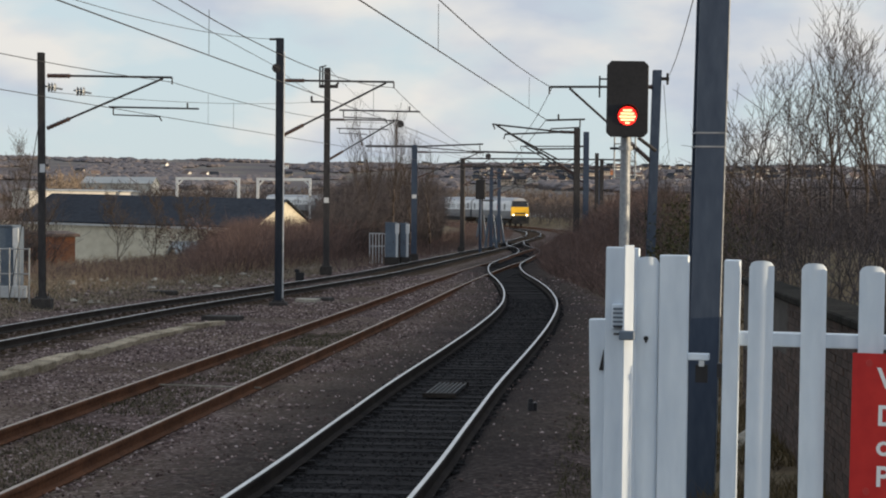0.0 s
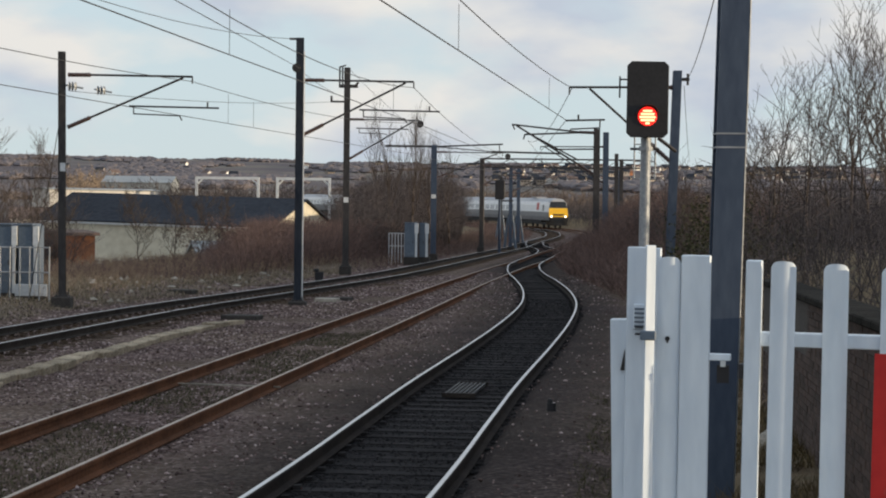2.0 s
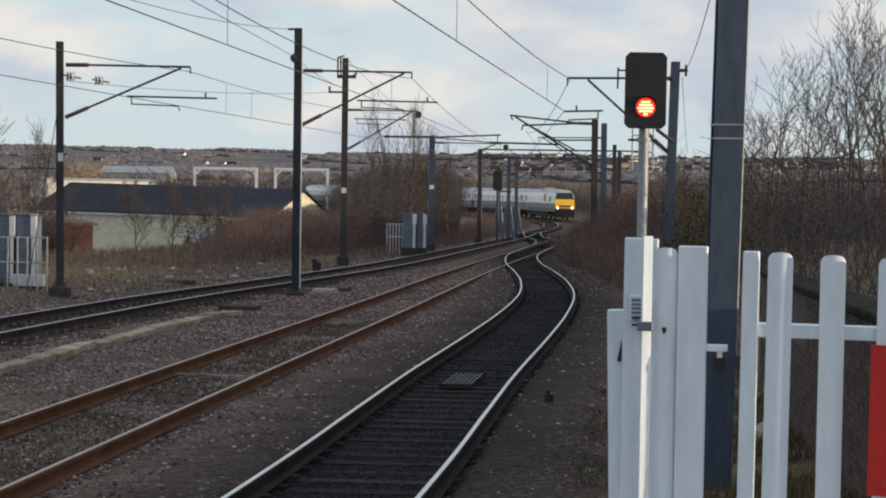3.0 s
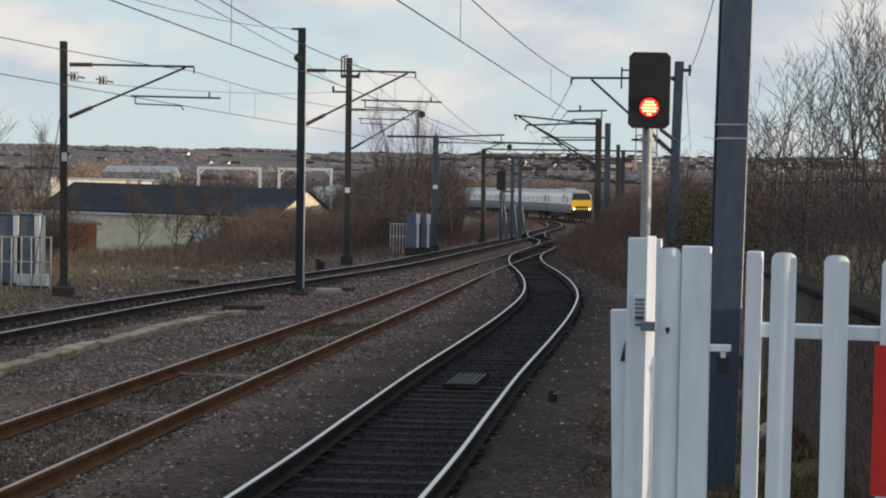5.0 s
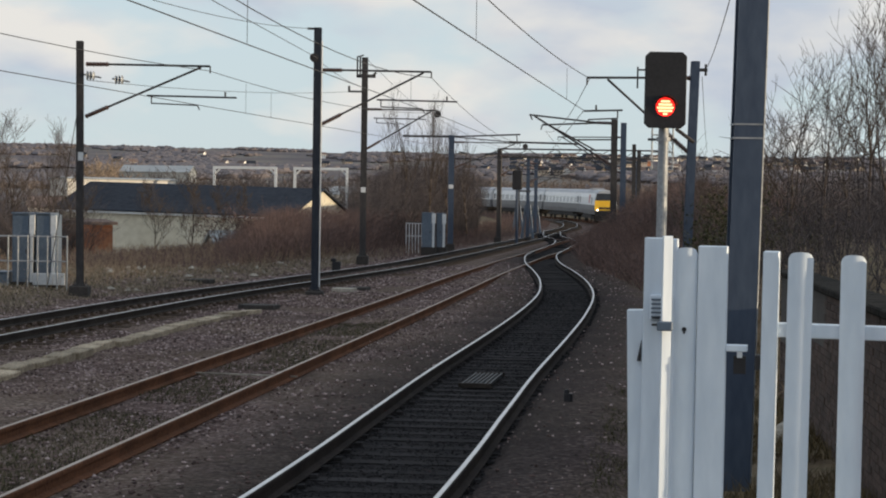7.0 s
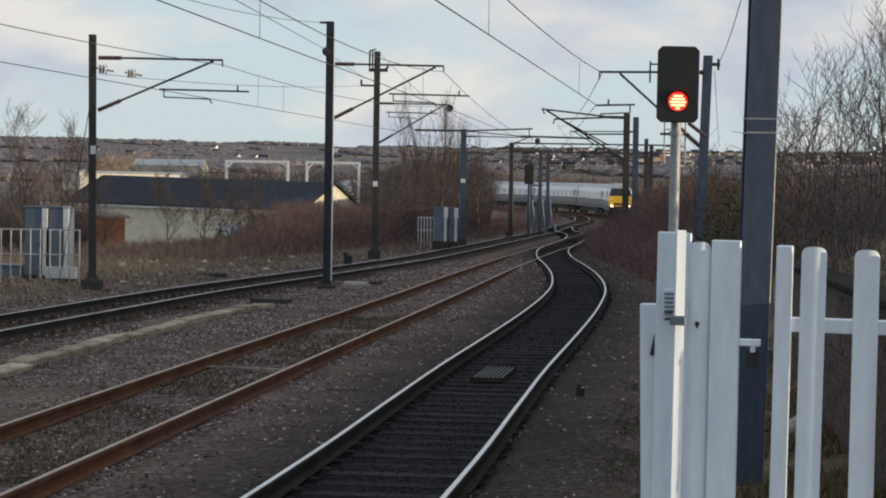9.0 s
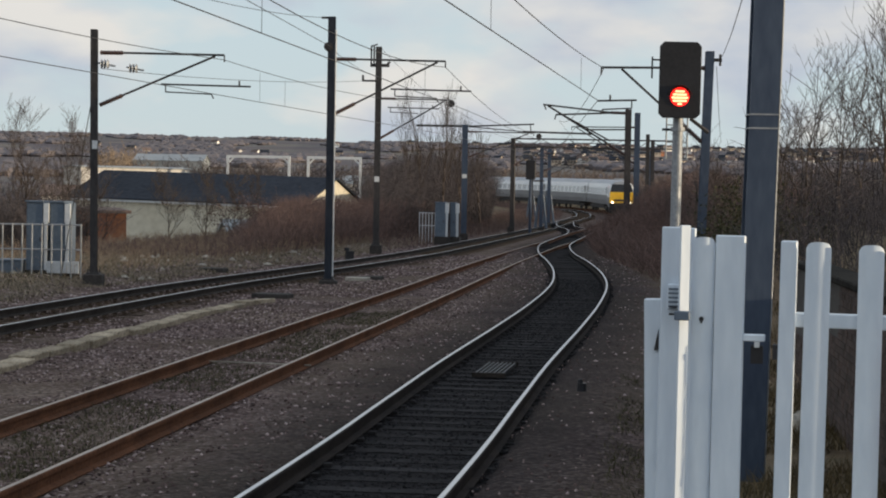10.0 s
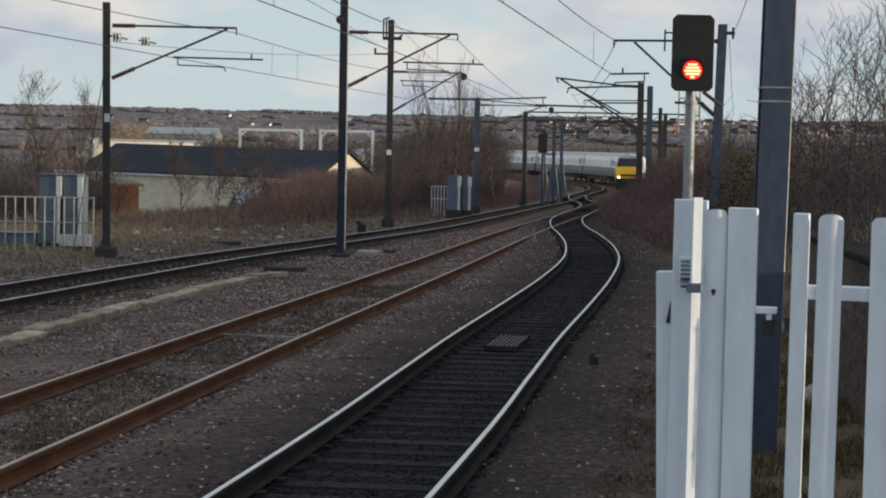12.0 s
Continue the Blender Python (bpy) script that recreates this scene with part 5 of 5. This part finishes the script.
def leaf_mass(name, mat, label, centres, count, size, seed):
    """Small leaves round some centres (x, y, z, radius)."""
    rng = np.random.RandomState(seed)
    verts, faces = [], []
    for _ in range(count):
        cx, cy, cz, r = centres[rng.randint(len(centres))]
        d = rng.normal(0, 0.5, 3) * r
        p = np.array((cx, cy, cz)) + d * (1, 1, 0.8)
        a, b = rng.normal(0, 1, 3), rng.normal(0, 1, 3)
        a, b = a / np.linalg.norm(a) * size * rng.uniform(0.6, 1.4), b / np.linalg.norm(b) * size * rng.uniform(0.6, 1.4)
        k = len(verts)
        verts += [tuple(p - a), tuple(p + b * 0.5), tuple(p + a), tuple(p - b * 0.5)]
        faces.append((k, k + 1, k + 2, k + 3))
    return tagged(raw(name, verts, faces, mat), label, "ivy", kind="stuff")


leaf_mass("ivy_thicket", IVY, "dark green-brown ivy climbing through the thicket", [(5.3, 46, 1.6, 0.9), (5.9, 47, 2.1, 0.9), (6.3, 45, 1.3, 1.0), (5.0, 44, 1.0, 0.8), (7.2, 46, 1.2, 1.0), (6.4, 50, 2.2, 1.0), (8.0, 48, 1.5, 1.2)], 5200, 0.05, 31)
leaf_mass("brown_leaves", TWIG_RED, "brown dead leaves held in the brush below the line", [(-13.0, 96, 1.2, 1.0), (-11.6, 97, 1.6, 0.9), (-11.4, 99, 1.2, 1.0)], 1500, 0.06, 32)


# ---- valley: warehouse, portals, houses on the hills ----
def gabled(name, x, y, z, w, d, wall_h, roof_h, yaw, wall_mat, roof_mat, label, category, group="", windows=0):
    h = thing(name, label, category, group, m=pose(x, y, z, 0, 0, yaw))
    bm = bmesh.new()
    a = [(-w / 2, -d / 2), (w / 2, -d / 2), (w / 2, d / 2), (-w / 2, d / 2)]
    lo = [bm.verts.new((*p, -3)) for p in a]
    hi = [bm.verts.new((*p, wall_h)) for p in a]
    rl, rr = bm.verts.new((-w / 2, 0, wall_h + roof_h)), bm.verts.new((w / 2, 0, wall_h + roof_h))
    bm.faces.new(lo[::-1])
    bm.faces.new((lo[0], lo[1], hi[1], hi[0]))
    bm.faces.new((lo[2], lo[3], hi[3], hi[2]))
    bm.faces.new((lo[1], lo[2], hi[2], rr, hi[1]))
    bm.faces.new((lo[3], lo[0], hi[0], rl, hi[3]))
    part("wall", bm, wall_mat, h)
    bm = bmesh.new()
    o, t = w * 0.01 + 0.15, 0.18
    for s in (-1, 1):
        e = 0.3
        k = roof_h / (d / 2)
        p = [(-w / 2 - o, s * (d / 2 + e), wall_h - k * e), (w / 2 + o, s * (d / 2 + e), wall_h - k * e), (w / 2 + o, 0, wall_h + roof_h), (-w / 2 - o, 0, wall_h + roof_h)]
        lo2 = [bm.verts.new((q[0], q[1], q[2] + 0.02)) for q in p]
        hi2 = [bm.verts.new((q[0], q[1], q[2] + 0.02 + t)) for q in p]
        bm.faces.new(lo2[::-1])
        bm.faces.new(hi2)
        for i in range(4):
            bm.faces.new((lo2[i], lo2[(i + 1) % 4], hi2[(i + 1) % 4], hi2[i]))
    part("roof", bm, roof_mat, h)
    for i in range(windows):
        bm = bmesh.new()
        cx = -w / 2 + w * (i + 0.5) / windows
        box(bm, cx - 0.5, cx + 0.5, -d / 2 - 0.04, -d / 2 + 0.02, wall_h * 0.55, wall_h * 0.55 + 1.2)
        part("window", bm, GLASS_DARK, h)
    return h


warehouse = gabled("warehouse", -36.8, 270.0, -7.8, 34, 19.6, 9.0, 3.5, -20, WALL_CREAM, ROOF_SLATE, "long low warehouse with a dark roof, cream side and sunlit gable", "building")
warehouse.matrix_world = pose(-36.8, 270.0, -7.8, 0, 1.1, -20)
bm = bmesh.new()
box(bm, -17.2, 17.2, -10.3, -10.15, 8.66, 8.86)
part("gutter", bm, CASE_WHITE, warehouse, "pale gutter line")
# Added hall: its sunlit top stands in for a bright strip along the warehouse ridge.
gabled("sunlit_hall", -63.6, 352, -8.0, 20, 8, 14.3, 0.25, 33, WALL_WHITE, HOARDING, "pale hall added behind the warehouse, its lit top standing in for a bright ridge strip", "building")
# Stands in shadow here; its orange wall colour supplies the sunlit look.
gabled("brick_outbuilding", -23.75, 122, -4.0, 2.2, 3, 5.0, 0.15, 38, WALL_BRICK, ROOF_BROWN, "small brick building beyond the embankment, sunlight put into its orange colour", "building")
gabled("white_shed", -14.2, 120, -5.0, 3.4, 4, 4.3, 1.3, 25, WALL_STONE, HOARDING, "small pale shed half hidden by brush", "building")
gabled("lit_cottage", -62, 292, -7, 6, 6, 8.6, 1.4, 12, WALL_WHITE, ROOF_BROWN, "white building catching the sun behind trees", "building")


def portal(x, y, z, w, h, t):
    p = thing("steel_portal_frame", "white steel portal frame standing in the valley", "gantry", "portal frames", m=pose(x, y, z))
    for s in (-1, 1):
        bm = bmesh.new()
        box(bm, s * w / 2 - t, s * w / 2 + t, -t, t, 0, h)
        part("leg", bm, CASE_WHITE, p)
        bm = bmesh.new()
        tube(bm, (s * w / 2, 0, h - 1.0), (s * (w / 2 - 1.0), 0, h), t * 0.7, n=5)
        part("knee_brace", bm, CASE_WHITE, p)
    bm = bmesh.new()
    box(bm, -w / 2 - t, w / 2 + t, -t, t, h, h + 2 * t)
    part("beam", bm, CASE_WHITE, p)


portal(-40.5, 350, -7.5, 10.6, 16.0, 0.22)
portal(-27.4, 350, -7.5, 9.0, 16.0, 0.22)


def low_hall(x, y, w, h, mat, label):
    g = gabled("industrial_hall", x, y, height(x, y), w, 22, h, 2.0, 2, mat, HOARDING, label, "building", "valley buildings")


low_hall(-95, 600, 20, 11.5, HOARDING, "pale grey industrial hall in the valley")
low_hall(-45, 470, 13, 9.0, HOARDING, "low grey industrial hall beyond the portal frames")
low_hall(-33, 500, 9, 10, WALL_WHITE, "small white industrial hall beyond the portal frames")
low_hall(-24, 480, 8, 9, HOARDING, "grey shed beyond the portal frames")

# houses scattered over the far hillside
_protos = []
for _k, (_wm, _rm) in enumerate(((WALL_WHITE, ROOF_BROWN), (WALL_STONE, ROOF_SLATE), (WALL_BRICK, ROOF_BROWN))):
    _lab = ("white rendered house on the far hillside", "pale stone house on the far hillside", "orange brick house on the far hillside")[_k]
    _protos.append(gabled("house", 120 + 22 * _k, 1900 + 60 * _k, height(120 + 22 * _k, 1900 + 60 * _k), 7.5, 7, 4.4, 2.3, 15 * _k, _wm, _rm, _lab, "house", "hillside houses", windows=3))
_rng = random.Random(5)
for _k in range(270):
    _y = _rng.uniform(1500, 2300)
    _u = _rng.choice((_rng.gauss(0.045, 0.014), _rng.gauss(0.05, 0.012), _rng.gauss(0.03, 0.02), _rng.gauss(0.16, 0.025), _rng.gauss(0.045, 0.02), _rng.gauss(0.16, 0.03), _rng.gauss(0.10, 0.02), _rng.uniform(-0.2, 0.2)))
    _x = _u * _y
    copy_thing(_protos[_rng.choice((0, 0, 0, 1, 1, 1, 1, 1))], pose(_x, _y, height(_x, _y) - 0.3, 0, 0, _rng.uniform(-40, 40)))


def far_woods(name, label, count, seed, y0, y1, size, mat):
    """Clumps of distant leafless woodland as many small upright shapes."""
    rng = np.random.RandomState(seed)
    verts, faces = [], []
    for _ in range(count):
        y = rng.uniform(y0, y1)
        x = rng.uniform(-0.27, 0.3) * y
        if noise.noise((x / 130, y / 260, 3.0)) < 0.03:
            continue
        z = height(x, y)
        h, r = size * rng.uniform(0.6, 1.1), size * rng.uniform(0.9, 1.7)
        n = 6
        k = len(verts)
        lv = []
        for zz, rr in ((0, 0.7), (0.45, 1.0), (0.8, 0.75)):
            for j in range(n):
                a = j * math.tau / n + rng.uniform(-0.3, 0.3)
                q = rr * r * rng.uniform(0.7, 1.25)
                verts.append((x + math.cos(a) * q, y + math.sin(a) * q, z - 0.5 + h * zz * rng.uniform(0.85, 1.15)))
        verts.append((x + rng.normal(0, 0.2) * r, y, z + h))
        for lvl in range(2):
            for j in range(n):
                a, b = k + lvl * n + j, k + lvl * n + (j + 1) % n
                faces.append((a, b, b + n, a + n))
        for j in range(n):
            faces.append((k + 2 * n + j, k + 2 * n + (j + 1) % n, k + 3 * n))
    tagged(raw(name, verts, faces, mat), label, "woodland", kind="stuff")


# Distance haze is put into these base colours: paler, greyer, lower in contrast.
WOODS = island_material("haze_tinted_bare_trees", (0.075, 0.064, 0.062), (0.20, 0.15, 0.118))
WOODS_FAR = island_material("haze_tinted_distant_woodland", (0.125, 0.112, 0.12), (0.165, 0.145, 0.145))
stems("golden_willows", TWIG_TAN, "tall golden-brown willows in the valley", "woodland",
      spots_in(130, 55, lambda y, u: y * (-0.192 + 0.022 * u), 560, 640, 9.0, 15.0), 0.25, 14, 0.2, 56)
stems("valley_copse", TWIG_DARK, "tall dark copse behind the warehouse roofs", "woodland",
      spots_in(420, 57, lambda y, u: y * (-0.175 + 0.125 * u), 430, 570, 9.0, 15.0), 0.2, 16, 0.16, 58)
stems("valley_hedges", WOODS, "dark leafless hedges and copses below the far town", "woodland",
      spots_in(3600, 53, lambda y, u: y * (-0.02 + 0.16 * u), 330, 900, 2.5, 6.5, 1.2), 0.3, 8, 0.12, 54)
stems("valley_trees", WOODS, "brown leafless trees scattered over the valley, haze put into their colour", "woodland",
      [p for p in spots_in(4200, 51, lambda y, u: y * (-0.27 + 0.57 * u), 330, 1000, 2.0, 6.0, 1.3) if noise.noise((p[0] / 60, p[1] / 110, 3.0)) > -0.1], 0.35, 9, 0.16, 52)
far_woods("hillside_woods", "brown woodland on the far hills, haze put into its colour", 21000, 52, 800, 3000, 4.4, WOODS_FAR)


# pale fence along the far bend
_pf = thing("boundary_fence", "pale slatted boundary fence beyond the bend", "fence", m=pose(0, 0, 0))
for _k in range(34):
    _x, _y = 11.0 + 0.42 * _k, 296 + 0.05 * _k
    bm = bmesh.new()
    box(bm, _x - 0.1, _x + 0.1, _y, _y + 0.05, rise(296) - 0.6, rise(296) + 1.5)
    part("pale", bm, GALV, _pf)

for _x, _y, _r in ((3.45, 22.6, 0.19), (3.62, 23.6, 0.13), (3.2, 20.4, 0.10)):
    bm = bmesh.new()
    bmesh.ops.create_icosphere(bm, subdivisions=2, radius=_r)
    for _v in bm.verts:
        _v.co *= 1 + 0.25 * noise.noise(_v.co / _r + Vector((_x, _y, 0)))
        _v.co.z *= 0.75
    solid("boulder", bm, CONCRETE, "pale weathered boulder at the foot of the brick wall", "stone", "boulders", smooth=True).matrix_world = pose(_x, _y, height(_x, _y) + _r * 0.35)

build_brick_wall()


# ---- the train ----
def section(w, scale=1.0):
    """Half-height outline of a coach body in x, z."""
    return [(-w * 0.96, 1.0), (-w, 1.45), (-w, 2.05), (-w * 0.93, 2.9), (-w * 0.82, 3.35), (-w * 0.55, 3.66), (0, 3.79), (w * 0.55, 3.66), (w * 0.82, 3.35), (w * 0.93, 2.9), (w, 2.05), (w, 1.45), (w * 0.96, 1.0)]


def skin(bm, stations, lo, hi, close=True):
    """Joins outlines given at stations (y, x scale, z top scale, y lean) between the outline's points lo and hi."""
    rings = []
    for y, sx, sz, lean in stations:
        ring = []
        for x, z in section(1.365):
            if lo <= z <= hi:
                ring.append(bm.verts.new((x * sx, y - lean * (z - 1.0), 1.0 + (z - 1.0) * sz)))
        rings.append(ring)
    for a, b in zip(rings, rings[1:]):
        for k in range(len(a) - 1):
            bm.faces.new((a[k], a[k + 1], b[k + 1], b[k]))
    if close:
        bm.faces.new(rings[0])
        bm.faces.new(rings[-1][::-1])
    return rings


def bogie(v, y):
    bm = bmesh.new()
    box(bm, -1.15, 1.15, y - 1.7, y + 1.7, 0.45, 0.75)
    b = part("bogie", bm, UNDERFRAME, v)
    for dy in (-1.25, 1.25):
        bm = bmesh.new()
        for s in (-1, 1):
            tube(bm, (s * 0.69, y + dy, 0.46), (s * 0.82, y + dy, 0.46), 0.46, n=16)
        tube(bm, (-0.7, y + dy, 0.46), (0.7, y + dy, 0.46), 0.08, n=8)
        part("wheelset", bm, UNDERFRAME, b)


def coach_body(v, stations):
    for name, lo, hi, mat, label in (("lower_body", 0.9, 2.06, TRAIN_GREY, "grey lower side"), ("upper_body", 2.04, 3.36, TRAIN_WHITE, "pale silver upper side"), ("roof", 3.34, 3.8, TRAIN_ROOF, "grey roof")):
        bm = bmesh.new()
        if name == "roof":
            rings = skin(bm, stations, lo, hi)
        else:
            rings = []
            for y, sx, sz, lean in stations:
                pts = [(x, z) for x, z in section(1.365) if lo <= z <= hi]
                rings.append([bm.verts.new((x * sx, y - lean * (z - 1.0), 1.0 + (z - 1.0) * sz)) for x, z in pts])
            for a, b in zip(rings, rings[1:]):
                n = len(a)
                for k in range(n):
                    bm.faces.new((a[k], a[(k + 1) % n], b[(k + 1) % n], b[k]))
            bm.faces.new(rings[0])
            bm.faces.new(rings[-1][::-1])
        part(name, bm, mat, v, label)


def build_coach():
    v = thing("passenger_coach", "pale silver and grey passenger coach of the express train", "train coach", "train coaches")
    coach_body(v, [(-11.3, 0.97, 1, 0), (-11.0, 1, 1, 0), (11.0, 1, 1, 0), (11.3, 0.97, 1, 0)])
    for s in (-1, 1):
        for k in range(9):
            bm = bmesh.new()
            y = -8.8 + 2.2 * k
            box(bm, -0.012, 0.012, y - 0.85, y + 0.85, 0, 0.62, pose(s * 1.345, 0, 2.18, 0, -s * 6, 0))
            part("window", bm, TRAIN_GLASS, v, "grey tinted window")
        for y in (-10.4, 10.4):
            bm = bmesh.new()
            box(bm, -0.012, 0.012, y - 0.4, y + 0.4, 0, 1.9, pose(s * 1.37, 0, 1.05, 0, -s * 1.5, 0))
            part("door", bm, TRAIN_GREY, v)
    bm = bmesh.new()
    box(bm, -1.2, 1.2, -7, 7, 0.5, 1.0)
    part("underframe", bm, UNDERFRAME, v)
    bm = bmesh.new()
    box(bm, -0.75, 0.75, -11.62, -11.3, 1.1, 3.4)
    box(bm, -0.75, 0.75, 11.3, 11.62, 1.1, 3.4)
    part("gangway", bm, UNDERFRAME, v, "black corridor connection")
    bogie(v, -7.6)
    bogie(v, 7.6)
    return v


def build_cab_car():
    v = thing("driving_van", "driving van of the express train with a yellow front", "train coach", "train coaches")
    coach_body(v, [(-9.3, 0.97, 1, 0), (-9.0, 1, 1, 0), (7.6, 1, 1, 0.0), (8.9, 0.97, 0.99, 0.08), (9.3, 0.92, 0.97, 0.16)])
    def nose(name, z0, z1, x0, x1, y, mat, label, k=0.16):
        bm = bmesh.new()
        p = [(-x0, z0), (x0, z0), (x1, z1), (-x1, z1)]
        a = [bm.verts.new((x, 9.31 + y - k * (z - 1.0), z)) for x, z in p]
        b = [bm.verts.new((x, 9.31 + y + 0.04 - k * (z - 1.0), z)) for x, z in p]
        bm.faces.new(a[::-1])
        bm.faces.new(b)
        for i in range(4):
            bm.faces.new((a[i], a[(i + 1) % 4], b[(i + 1) % 4], b[i]))
        return part(name, bm, mat, v, label)
    nose("front_panel", 1.45, 2.56, 1.24, 1.20, 0.0, TRAIN_YELLOW, "bright yellow front panel")
    nose("windscreen", 2.58, 3.36, 1.17, 0.98, 0.0, GLASS_DARK, "black windscreen")
    nose("roof_front", 3.38, 3.62, 0.95, 0.5, 0.0, TRAIN_ROOF, "grey cab roof edge")
    nose("nose_skirt", 0.35, 1.43, 1.15, 1.22, 0.02, UNDERFRAME, "black buffer beam")
    nose("grille", 1.62, 1.82, 0.75, 0.75, 0.04, UNDERFRAME, "dark slot in the yellow front")
    for s in (-1, 1):
        bm = bmesh.new()
        tube(bm, (s * 0.92, 9.26, 1.5), (s * 0.92, 9.34, 1.5), 0.10, n=14)
        part("headlight", bm, HEADLIGHT, v, "lit headlight")
        bm = bmesh.new()
        tube(bm, (s * 0.87, 9.3, 1.0), (s * 0.87, 9.85, 1.0), 0.12, n=10)
        tube(bm, (s * 0.87, 9.85, 1.0), (s * 0.87, 9.9, 1.0), 0.24, n=12)
        part("buffer", bm, UNDERFRAME, v)
        bm = bmesh.new()
        box(bm, -0.012, 0.012, 3.0, 4.2, 0, 1.2, pose(s * 1.352, 0, 2.0, 0, -s * 5, 0))
        part("livery_mark", bm, TRAIN_RED, v, "faded red mark on the side")
        for y in (6.6, -7.8):
            bm = bmesh.new()
            box(bm, -0.012, 0.012, y - 0.35, y + 0.35, 0, 1.9, pose(s * 1.37, 0, 1.05, 0, -s * 1.5, 0))
            part("door", bm, TRAIN_GREY, v)
    bm = bmesh.new()
    box(bm, -1.2, 1.2, -5, 5, 0.5, 1.0)
    part("underframe", bm, UNDERFRAME, v)
    bm = bmesh.new()
    box(bm, -0.7, 0.7, -2.2, 0.4, 3.75, 3.95)
    part("roof_pod", bm, TRAIN_ROOF, v)
    bogie(v, -6)
    bogie(v, 6)
    return v


cab_car = build_cab_car()
coach = build_coach()
coaches = [coach] + [copy_thing(coach, pose(0, 0, 0)) for _ in range(4)]

# the train's way along the main line: distance from y = 150, and back
_ys = np.arange(150.0, 460.0, 0.5)
_xs = np.array([main_x(y) for y in _ys])
_run = np.concatenate([[0], np.cumsum(np.hypot(np.diff(_xs), np.diff(_ys)))])
NOSE_Y = [(0, 267.5), (1, 262.2), (2, 256.8), (3, 251.2), (4, 245.6), (5, 240.0), (6, 234.2), (7, 228.2), (8, 222.2), (9, 216.0), (10, 209.8), (11, 203.6), (12, 197.4)]


def on_way(s):
    return Vector((float(np.interp(s, _run, _xs)), y := float(np.interp(s, _run, _ys)), rise(y)))


def vehicle_pose(nose_y, back, half):
    """The pose of a vehicle whose middle is that far behind the nose."""
    s = float(np.interp(nose_y, _ys, _run)) + back
    a, b = on_way(s - half), on_way(s + half)
    d = a - b
    c = (a + b) / 2
    return pose(c.x, c.y, c.z, math.degrees(math.atan2(d.z, math.hypot(d.x, d.y))), 0, math.degrees(math.atan2(-d.x, d.y)))


def motions():
    walk(cab_car, [(t, vehicle_pose(y, 9.4, 6.0)) for t, y in NOSE_Y])
    for k, c in enumerate(coaches):
        walk(c, [(t, vehicle_pose(y, 18.9 + 11.6 + 23.2 * k, 7.6)) for t, y in NOSE_Y])


motions()
